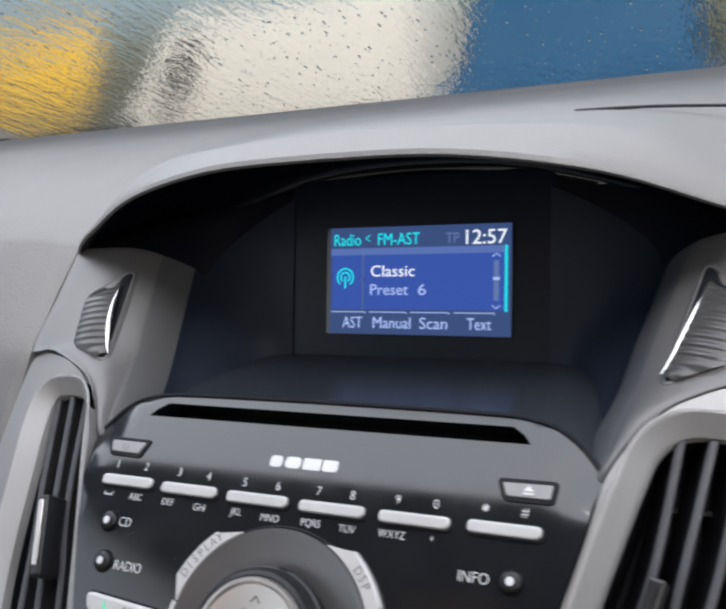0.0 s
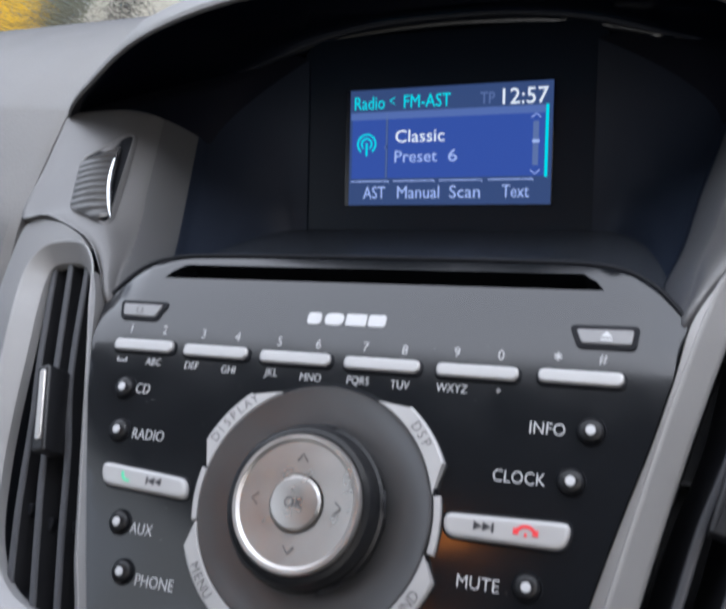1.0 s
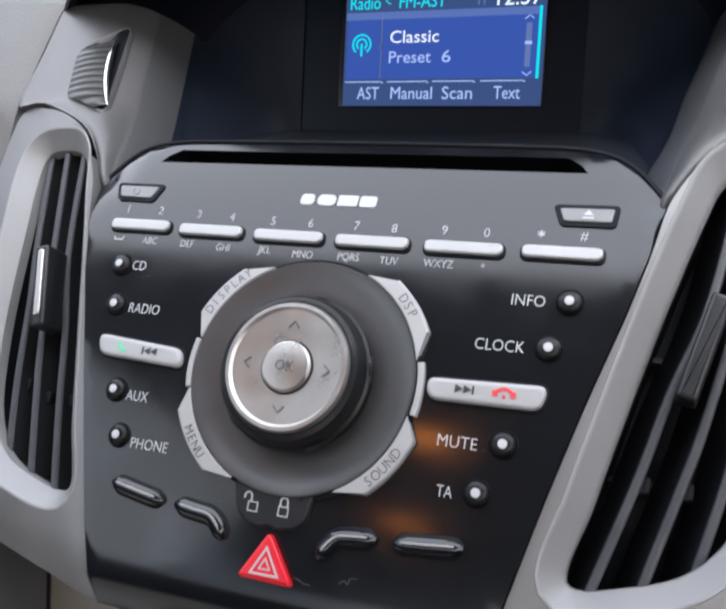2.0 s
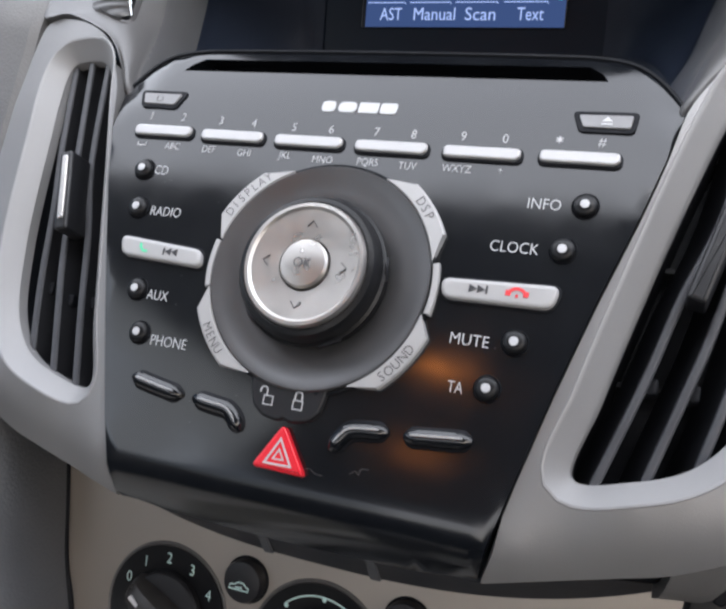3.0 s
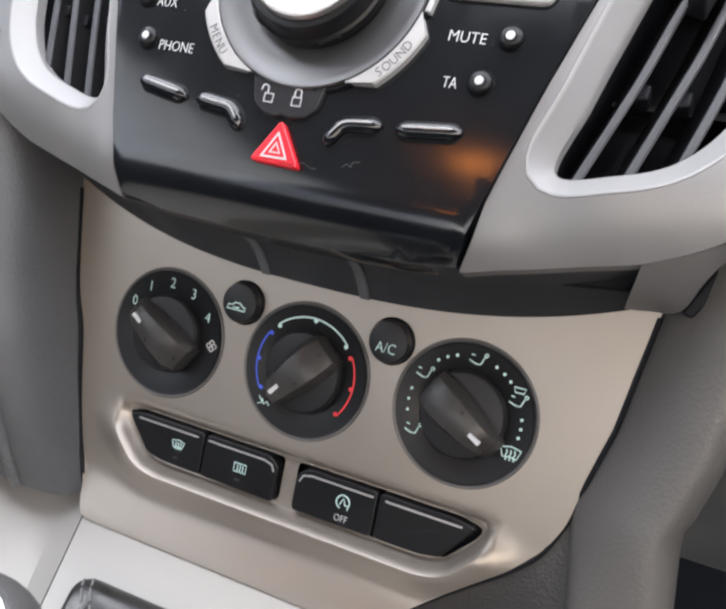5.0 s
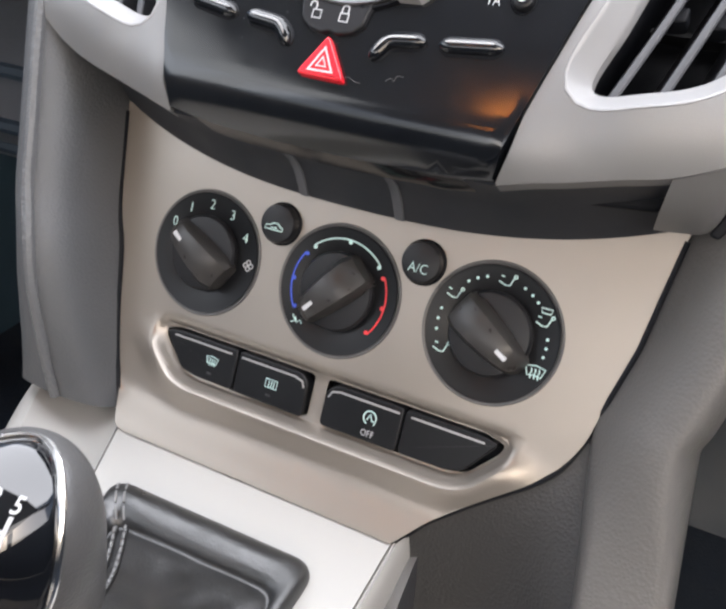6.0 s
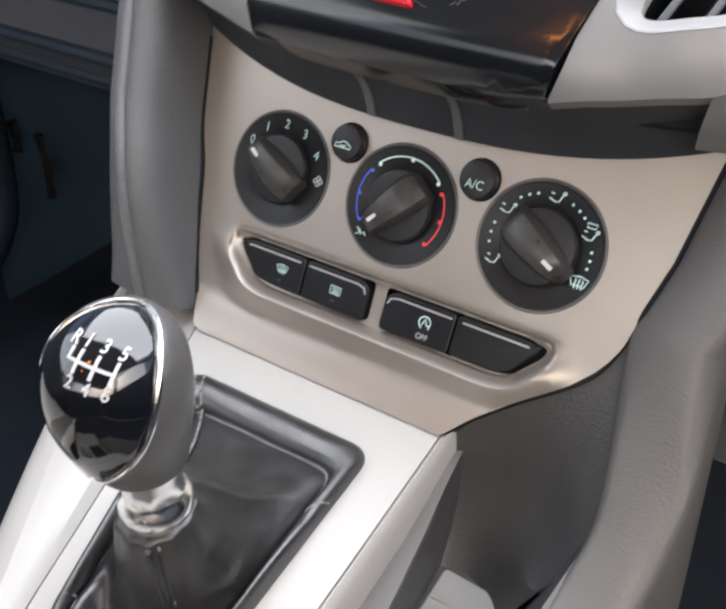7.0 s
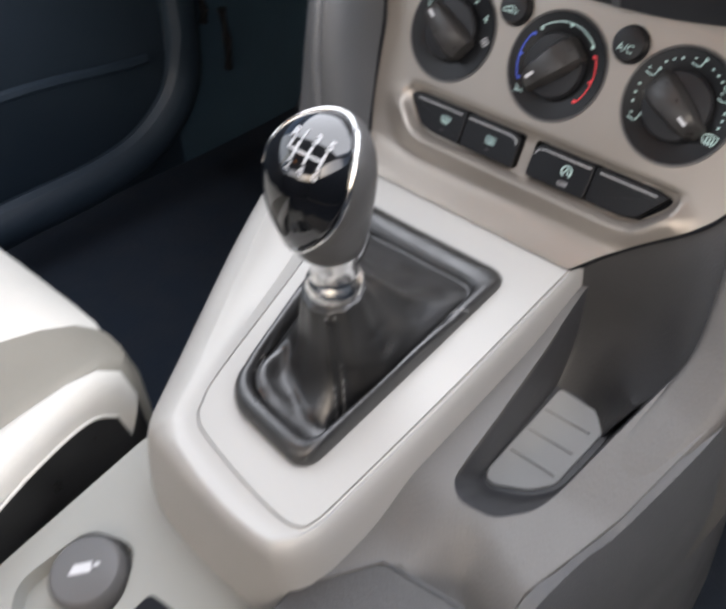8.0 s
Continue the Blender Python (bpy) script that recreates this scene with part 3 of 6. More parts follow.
    for i in range(150):
        u, v = rng.uniform(-78, 78), rng.uniform(-58, 56)
        if abs(u) > 66 + 0.3 * v or math.hypot(u, v + 3.4) < 46:
            continue
        r = rng.choice((0.08, 0.1, 0.14, 0.2))
        solid(mm([(u + r * math.cos(a + i), v + r * math.sin(a + i) * rng.uniform(0.6, 1.4)) for a in (0, 1.5, 3.1, 4.6)]), 0.0, 0.00008, bm=bm)
    tagged(part("dust", bm, PEWTER, radio), kind="stuff")
    # all that sits on the fascia follows its belly
    for ob in radio.children_recursive:
        if ob.name.split(".")[0] in ("fascia", "shadow_gap", "disc_slot"):
            continue
        for v in ob.data.vertices:
            v.co.z += radio_drop(0, (ob.matrix_basis @ v.co).y)


build_radio()


# ---- air vents with their silver surrounds ----
SLOT = [(86.5, -51), (91.5, -29), (97, -6), (107, 33), (116, 64), (120.5, 76), (128, 82.5), (138, 83.6), (145, 82), (147, 74), (144.5, 52), (141.5, 21), (138, -2), (131.5, -26), (120, -41.5), (104, -49)]


def vent_drop(u, v):
    u = abs(u)
    h = -0.0015 - 0.0025 * smooth01(0.0, 0.02, u - 0.088 - 0.26 * v) - 0.010 * (max(0.0, u - 0.100) / 0.067) ** 1.5
    low = -0.052 + 0.22 * max(0.0, u - 0.10)
    outer = 0.016 * (max(0.0, low - v) / 0.030) ** 2
    inner = -radio_drop(0, v) if v < 0 else 0.0
    k = smooth01(0.070, 0.105, u)
    h -= outer * k + inner * (1 - k)
    if v > 0.06:
        h -= 0.003 * ((v - 0.06) / 0.04)
    return h


def build_vent(s):
    vent = thing("air_vent", RADIO_POSE, "tall slatted air vent in a satin silver surround", "air vent", "dashboard air vents")
    slot = [tuple(p) for p in spline(mm(SLOT, s), 8)]
    outer_pts = [(65.2, -86.4), (71.4, -60), (79.4, -30), (88.0, 0), (96.5, 27), (101.6, 46), (105.2, 64), (113, 78), (124, 91), (140, 99.5), (158, 103.5), (166, 101), (167, 90), (166, 60), (164, 20), (163, -20), (157, -42), (146, -56), (131, -66), (117, -72.5), (103.5, -76), (83, -81.5)]
    outer = rounded(mm(outer_pts, s), [0.0012] + [0.006] * (len(outer_pts) - 1), 3)
    crest = grow(slot, 0.0076)
    part("surround", sheet(outer, [crest], vent_drop, 0.006, 0.006), SILVER, vent)
    rows = []
    for d, h in ((0.0078, -0.0003), (0.0073, 0.0002), (0.0066, 0.0000), (0.0059, -0.0008), (0.0032, -0.0040), (0.0008, -0.0064), (0.0000, -0.0074), (-0.0003, -0.012)):
        rows.append([(p[0], p[1], vent_drop(*p) + h) for p in grow(slot, d)])
    # rim's brightness towards the light is painted in
    part("rim", loft(rows), RIM_SILVER, vent, "rounded silver rim, lightened in colour where light falls")
    rows = [[(p[0], p[1], vent_drop(*p) + h) for p in grow(slot, d)] for d, h in ((0.0003, -0.009), (0.0003, -0.045))]
    part("vent_wall", loft(rows), RUBBER, vent, "black vent wall")
    part("vent_box", solid(grow(slot, 0.004), -0.046, -0.044), RUBBER, vent, "dark vent shaft")
    for line in ([(127, 86), (119.6, 38), (110, 7), (103, -20), (92, -56)], [(137, 86), (129, 43), (120, -1), (115, -20), (105, -55)], [(146.5, 86), (139.5, 45), (133, 17), (127, -16), (118, -52)]):
        rows = []
        for p in spline([(s * u * MM, v * MM, 0) for u, v in line], 6, False):
            w, d = 0.0012, -0.012 + vent_drop(p.x, 0)
            rows.append([(p.x - w, p.y, d), (p.x - w * 0.6, p.y, d + 0.0012), (p.x + w * 0.6, p.y, d + 0.0012), (p.x + w, p.y, d), (p.x + w - s * 0.007, p.y, d - 0.018), (p.x - w - s * 0.007, p.y, d - 0.018)])
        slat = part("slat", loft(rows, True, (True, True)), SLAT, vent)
        # painted sheen along the slat's front
        part("front_edge", tube([(r[1][0] * 0.5 + r[2][0] * 0.5, r[1][1], r[1][2] - 0.0002) for r in rows], 0.0015, False, 8, flat=0.6), SLAT_EDGE, slat, "grey slat edge, its sheen put into the colour")
        q = rows[18][0]
        part("pivot", solid(rounded([(q[0] - 0.001, q[1] - 0.003), (q[0] + 0.005, q[1] - 0.002), (q[0] + 0.005, q[1] + 0.003), (q[0] - 0.001, q[1] + 0.002)], 0.001, 2), q[2] - 0.010, q[2] - 0.002, 0.0008), RUBBER, slat, "black slat pivot")
    for v in (-18, 22, 62):
        bm = solid(mm([(90, v), (146, v), (146, v + 1.6), (90, v + 1.6)], s), -0.043, -0.036)
        part("cross_slat", bm, SATIN_BLACK, vent)
    # sliding tab
    a, b = Vector((s * 0.1142, 0.0045)), Vector((s * 0.1222, 0.0365))
    t = (b - a).normalized()
    q = Vector((-t.y, t.x)) * 0.0030
    o = [a + q, a - q, b - q, b + q]
    tab = part("tab", solid(rounded([tuple(p) for p in o], 0.0012, 3), -0.016, -0.0040, 0.0012), SLAT, vent, "black vent tab")
    o = [a + q * 0.42 + t * 0.004, a - q * 0.5 + t * 0.004, b - q * 0.5 - t * 0.002, b + q * 0.42 - t * 0.002]
    if s < 0:
        part("bright_face", solid(rounded([tuple(p) for p in o], 0.0008, 3), -0.006, -0.0032, 0.0006), STEEL, tab)


build_vent(-1)
build_vent(1)


# ---- display pod: wings with thumb wheels, hood, screen ----
from mathutils.bvhtree import BVHTree

BROW = [(0, 0.050, 0.7330), (0.05, 0.050, 0.7315), (0.10, 0.060, 0.7215), (0.14, 0.075, 0.7045), (0.162, 0.089, 0.6955), (0.174, 0.0986, 0.6890)]


def brow_line():
    right = [Vector(p) for p in spline(BROW, 6, False)]
    return [Vector((-p.x, p.y, p.z)) for p in reversed(right[1:])] + right


def build_pod():
    pod = thing("display_pod", None, "deep black hooded display pod above the radio", "display pod")
    # wings beside the pod: each carries a thumb wheel
    for s in (-1, 1):
        def at(u, v, h, s=s):
            return RADIO_POSE @ Vector((s * u * MM, v * MM, h * MM))
        rows = []
        for (u0, v0, h0), (u1, v1, h1) in (((103.0, 59.5, -14), (104.0, 59.5, -14)), ((101.9, 65.3, -7.4), (106.3, 65.6, -7.8)), ((105, 76, -9.5), (113.6, 79.3, -8.5)), ((107.5, 88, -13), (125.3, 92.3, -9.5)), ((112.5, 104, -17.5), (151.2, 103.4, -12.5)),
                                           ((117, 125, -22.5), (167.5, 104.5, -15)), ((122, 145, -28), (171, 134, -23)), ((127, 164, -32.5), (174.5, 163, -30)), ((127, 168, -35.5), (174.5, 167, -33)), ((126.8, 170, -43), (174.3, 169.5, -41))):
            fall = 5.0 * min(1.0, (u1 - u0) / 40)
            rows.append([at(u0 - 1.2, v0, h0 - fall - 1.2)] + [at(u0 + (u1 - u0) * t, v0 + (v1 - v0) * t, h0 + (h1 - h0) * t + 2.0 * math.sin(math.pi * t) - fall * max(0.0, 1 - t / 0.34) ** 2) for t in (0, 0.06, 0.13, 0.21, 0.32, 0.5, 0.7, 0.9, 1)] + [at(u1 + 1.0, v1, h1 - 6)])
        rows = [[Vector(p) for p in spline([tuple(p) for p in r], 3, False)] for r in rows]
        cols = [spline([tuple(r[k]) for r in rows], 4, False) for k in range(len(rows[0]))]
        bm = loft([list(r) for r in zip(*cols)], False)
        wing_skin = BVHTree.FromBMesh(bm)
        wing = part("wing", bm, PEWTER, pod, "dark pewter side wing")
        # thumb wheel: a ribbed segment in a dark four-sided opening

        def on_wing(u, v, h):
            top = at(u, v, 30)
            hit = wing_skin.ray_cast(top, at(u, v, 29) - top)[0]
            return (hit or at(u, v, -8.4 - (v - 104) * 0.33)) + (at(0, 0, h) - at(0, 0, 0))
        outline = rounded([(132.4, 151.5), (149.5, 135.5), (140.8, 108.8), (121.0, 101.2)], [2.5, 3, 4, 1.5], 5)
        bm = loft([[on_wing(*p, h) for p in grow(outline, d)] for d, h in ((2.2, -0.2), (1.7, 0.5), (0.9, 0.8), (0.3, 0.4))], True)
        part("opening_lip", bm, PEWTER, wing, "soft lip round the wheel opening")
        middle = sum((Vector(p) for p in outline), Vector((0, 0))) / len(outline)
        bm = loft([[on_wing(*(middle + (Vector(p) - middle) * k), 0.35) for p in grow(outline, 0.4)] for k in (1.0, 0.8, 0.6, 0.4, 0.2)], True, (False, True))
        part("wheel_opening", bm, RUBBER, wing, "dark wheel opening")
        def span(v):
            t = (v - 101.5) / 40
            return 119.4 + 14.4 * max(0, t) ** 0.8, min(122 + 18.5 * (v - 101.5) / 7.5, 140.5 + 8.4 * (v - 109) / 26, 149 - 15.5 * (v - 135) / 9)
        rows, pts = [], []
        n = 44
        for i in range(n + 1):
            v = 102.4 + 39.6 * i / n
            ul, ur = span(v)
            ur = max(ur - 0.4, ul + 0.3)
            bulge = 4.0 * math.sin(math.pi * (0.16 + 0.72 * i / n)) + (0.8 if i % 4 in (1, 2) else 0)
            rows.append([on_wing(ul + (ur - ul) * k, v - 3.0 * (k - 0.5), 0.3 + bulge * (1 - (k - 0.25) ** 2 * 0.9)) for k in (0, 0.12, 0.3, 0.5, 0.7, 0.88, 1.0)])
            pts.append(on_wing(ul - 0.5, v + 1.4, 0.3 + 4.1 * math.sin(math.pi * (0.16 + 0.72 * i / n))))
        part("thumb_wheel", loft(rows, False), WHEEL, wing, "ribbed grey thumb wheel")
        part("wheel_trim", tube(pts, [0.0003 + (0.0010 if s < 0 else 0.0004) * math.sin(math.pi * (i + 1) / (n + 2)) for i in range(n + 1)], False, 8), SATIN_CHROME, wing, "polished trim strip")
    # one smooth bowl from the rim back to the screen: lining above, cheeks beside, floor below
    def on_screen(x, z):
        return Vector((x, 0.1286 + (z - 0.6662) * 0.31 + 0.003, z))

    def skin(name, front, back, bend, mat, label):
        rows = []
        for i in range(15):
            t = i / 14
            row = []
            for p, q in zip(front, back):
                c = bend(p, q)
                row.append(p * (1 - t) ** 2 + c * 2 * t * (1 - t) + q * t * t)
            rows.append(row)
        part(name, loft(rows, False), mat, pod, label, 60)

    n = 41
    brow = resample(brow_line(), n)
    crest = []
    for p in brow:
        k = p.x / 0.174
        crest.append(on_screen(0.072 * k, 0.716 - 0.008 * k * k))
    skin("hood_lining", brow, crest, lambda p, q: Vector((p.x * 0.96, q.y + 0.006, p.z + 0.001)), POD, "black hood lining")
    for s in (-1, 1):
        def at(u, v, h, s=s):
            return RADIO_POSE @ Vector((s * u * MM, v * MM, h * MM))
        roll = ((0.8, 0.7), (2.0, 2.0), (4.2, 5.0), (7.2, 10.0), (10.2, 16.5), (12.6, 23.0))
        edges = []
        for d, k in roll:
            line = [at(u - d, v, h - k) for u, v, h in ((127, 166.0, -38.4), (122, 145, -33), (117, 125, -27.5), (112.5, 104, -22.5), (107.5, 88, -15.3), (105, 76, -10.6), (101.5, 65.5, -7.7))]
            edges.append(resample(spline([tuple(p) for p in line], 6, False), 25))
        back = [on_screen(s * 0.0655, 0.706 - 0.076 * i / 24) - Vector((0, 0.0012, 0)) for i in range(25)]

        def cheek_bend(p, q):
            return Vector((p.x * 0.965, q.y + 0.001, p.z * 0.6 + q.z * 0.4))
        stations = []
        for i in range(25):
            p, q = edges[-1][i], back[i]
            c = cheek_bend(p, q)
            curve = [e[i] for e in edges] + [p * (1 - t) ** 2 + c * 2 * t * (1 - t) + q * t * t for t in (0.2, 0.4, 0.6, 0.8, 1.0)]
            stations.append(spline([tuple(v) for v in curve], 4, False))
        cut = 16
        # bowl cut into two bands, the cheek's darker colour holding the shade
        part("pod_side", loft([r[:cut + 1] for r in stations], False), POD_SIDE, pod, "dark rounded side of the pod, half darkened for shade", 60)
        part("pod_cheek", loft([r[cut:] for r in stations], False), POD_CHEEK, pod, "pod cheek beside the display, shade put into its colour", 60)
        # lining above the bowl, from the wing's top edge back to the display; it ends on the bowl's upper edge
        top = resample(spline([tuple(at(*p)) for p in ((176.5, 166, -31.5), (165, 166.5, -30.5), (150, 166.5, -30.0), (141, 166.5, -30.6), (135, 166.5, -32.4), (129, 166.5, -36.6))], 4, False), 13)
        last = stations[0]
        ends = [on_screen(s * 0.0722, 0.708).lerp(last[-1], (i / 12) ** 2) for i in range(13)]
        rows = []
        for i, (p, q) in enumerate(zip(top, ends)):
            c = Vector((p.x * 0.97, q.y + 0.010, p.z * 0.7 + q.z * 0.3 + 0.002))
            rows.append(resample([p * (1 - t) ** 2 + c * 2 * t * (1 - t) + q * t * t for t in (k / 20 for k in range(21))], len(last)))
        rows.append(last)
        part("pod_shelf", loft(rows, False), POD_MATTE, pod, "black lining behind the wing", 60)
    rows = [[on_screen(x, z) + Vector((0, 0.004, 0)) for x in (-0.085, -0.04, 0, 0.04, 0.085)] for z in (0.610, 0.65, 0.70, 0.727)]
    part("backing", loft(rows, False), POD, pod, "black backing behind the display")
    front, rear = [], []
    for k in range(n):
        x = -1 + 2 * k / (n - 1)
        front.append(RADIO_POSE @ Vector((x * 0.1019, 0.0862 - 0.0207 * abs(x) ** 5, -0.0150 + 0.0054 * abs(x) ** 5)))
        rear.append(on_screen(x * 0.0690, 0.630))
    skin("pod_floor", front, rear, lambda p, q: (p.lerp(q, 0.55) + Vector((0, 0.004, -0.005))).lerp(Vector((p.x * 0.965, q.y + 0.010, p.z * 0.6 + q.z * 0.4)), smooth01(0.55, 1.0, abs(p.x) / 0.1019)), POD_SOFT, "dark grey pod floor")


build_pod()


def build_screen():
    m = frame_of((0.0010, 0.1286, 0.6662), (0.0155, 0.0500))
    scr = thing("display_screen", m, "lit blue radio display with white and turquoise lettering", "display")
    w, h = 46.6, 26.0
    part("glass_plate", solid(rounded(mm([(-68, -43), (68, -43), (71, 51), (-71, 51)]), [0.003, 0.003, 0.016, 0.016], 5), -0.012, -0.0027, 0.0002), POD_GLOSS, scr, "gloss black glass plate")
    part("bezel", solid(rounded(mm([(-w - 0.4, -h - 0.4), (w + 1.0, -h - 0.4), (w + 1.0, h + 0.4), (-w - 0.4, h + 0.4)]), 0.0006, 2), -0.02, -0.0006, 0.0002), POD, scr, "black display bezel")
    part("panel", solid(mm([(-w + 2.0, -h), (w + 0.6, -h), (w + 0.6, h), (-w + 2.0, h)]), -0.0008, 0.0), GLOW_BASE, scr, "blue lit panel")
    part("list_field", solid(mm([(-w + 20.6, -h + 12), (w - 2.5, -h + 12), (w - 2.5, h - 10.5), (-w + 20.6, h - 10.5)]), 0.0, 0.00015), GLOW_FIELD, scr, "brighter list field")
    part("icon_field", solid(mm([(-w + 3.2, -h + 12), (-w + 19.4, -h + 12), (-w + 19.4, h - 10.5), (-w + 3.2, h - 10.5)]), 0.0, 0.00015), GLOW_FIELD, scr)
    part("header_strip", solid(mm([(-w + 2.5, h - 13.5), (w - 2.5, h - 13.5), (w - 2.5, h - 10.2), (-w + 2.5, h - 10.2)]), 0.0001, 0.00022), GLOW_SOFT, scr)
    write("Radio", -w + 4.2, h - 6.0, 0.25, 8.2, GLOW_CYAN, scr, weight=0.0, width=14.5)
    write("<", -w + 22.4, h - 5.8, 0.25, 7.5, GLOW_CYAN, scr, 0, 0.72)
    write("FM-AST", -w + 27.8, h - 6.0, 0.25, 8.2, GLOW_CYAN, scr, weight=0.0, width=21.6)
    write("TP", -w + 62.6, h - 6.2, 0.25, 7.2, GLOW_DIM, scr, weight=0.0, width=6.4)
    write("12:57", -w + 72.4, h - 6.0, 0.25, 9.6, GLOW_WHITE, scr, weight=0.0, width=19.4)
    write("Classic", -w + 24.2, 4.6, 0.25, 7.8, GLOW_WHITE, scr, weight=0.0, width=22.8)
    write("Preset", -w + 24.0, -4.4, 0.25, 7.6, GLOW_PALE, scr, weight=0.0, width=19.8)
    write("6", -w + 48.9, -4.4, 0.25, 7.6, GLOW_PALE, scr, weight=0.0, width=4.0)
    for word, u, wide in (("AST", 9.2, 10.6), ("Manual", 25.6, 19.6), ("Scan", 49.8, 13.8), ("Text", 73.2, 11.6)):
        write(word, -w + u, -h + 5.6, 0.25, 7.9, GLOW_PALE, scr, weight=0.0, width=wide)
    for a, b in ((3.0, 21.5), (23.5, 43.0), (45.0, 64.5), (67.0, 86.5)):
        stroke([(-w + a, -h + 10.7), (-w + b - 0.6, -h + 10.7), (-w + b, -h + 10.0)], 0.2, 0.42, GLOW_PALE, scr, "tab_line")
    stroke([(-w + 20.0, h - 10.5), (-w + 20.0, 1.2), (-w + 19.0, 0.0), (-w + 20.0, -1.2), (-w + 20.0, -h + 12)], 0.2, 0.35, GLOW_DIM, scr, "divider")
    stroke([(w - 1.6, h - 10), (w - 1.6, -h + 11.5)], 0.2, 1.2, GLOW_CYAN, scr, "scroll_edge")
    stroke([(w - 8.2, h - 15.4), (w - 6.2, h - 13.8), (w - 4.2, h - 15.4)], 0.24, 0.4, GLOW_PALE, scr, "scroll_arrow")
    stroke([(w - 8.2, -h + 14.4), (w - 6.2, -h + 12.8), (w - 4.2, -h + 14.4)], 0.24, 0.4, GLOW_PALE, scr, "scroll_arrow")
    stroke([(w - 6.2, h - 17), (w - 6.2, -h + 16.4)], 0.2, 2.4, GLOW_DIM, scr, "scroll_track")
    stroke([(w - 7.6, 0.6), (w - 4.6, 0.6)], 0.24, 1.3, GLOW_PALE, scr, "scroll_mark")
    cx, cy = -w + 10.4, 1.6
    bm = bmesh.new()
    for r in (2.4, 4.3):
        stroke(arc(cx, cy, r, -52, 232, 18), 0.24, 0.75, None, None, bm=bm)
    stroke([(cx, cy + 0.4), (cx, cy - 5.4)], 0.24, 0.9, None, None, bm=bm)
    part("mast_symbol", bm, GLOW_CYAN, scr)


GLOW_BASE = glowing("lit_blue", (0.048, 0.090, 0.24), 1.1)
GLOW_FIELD = glowing("lit_blue_field", (0.045, 0.105, 0.46), 1.1)
GLOW_SOFT = glowing("lit_blue_strip", (0.12, 0.20, 0.52), 1.1)
GLOW_CYAN = glowing("lit_turquoise", (0.01, 0.70, 0.80), 1.5)
GLOW_WHITE = glowing("lit_white", (0.86, 0.92, 1.0), 1.45)
GLOW_PALE = glowing("lit_pale_blue", (0.42, 0.54, 0.92), 1.35)
GLOW_DIM = glowing("lit_dim_blue", (0.16, 0.24, 0.52), 1.0)
build_screen()


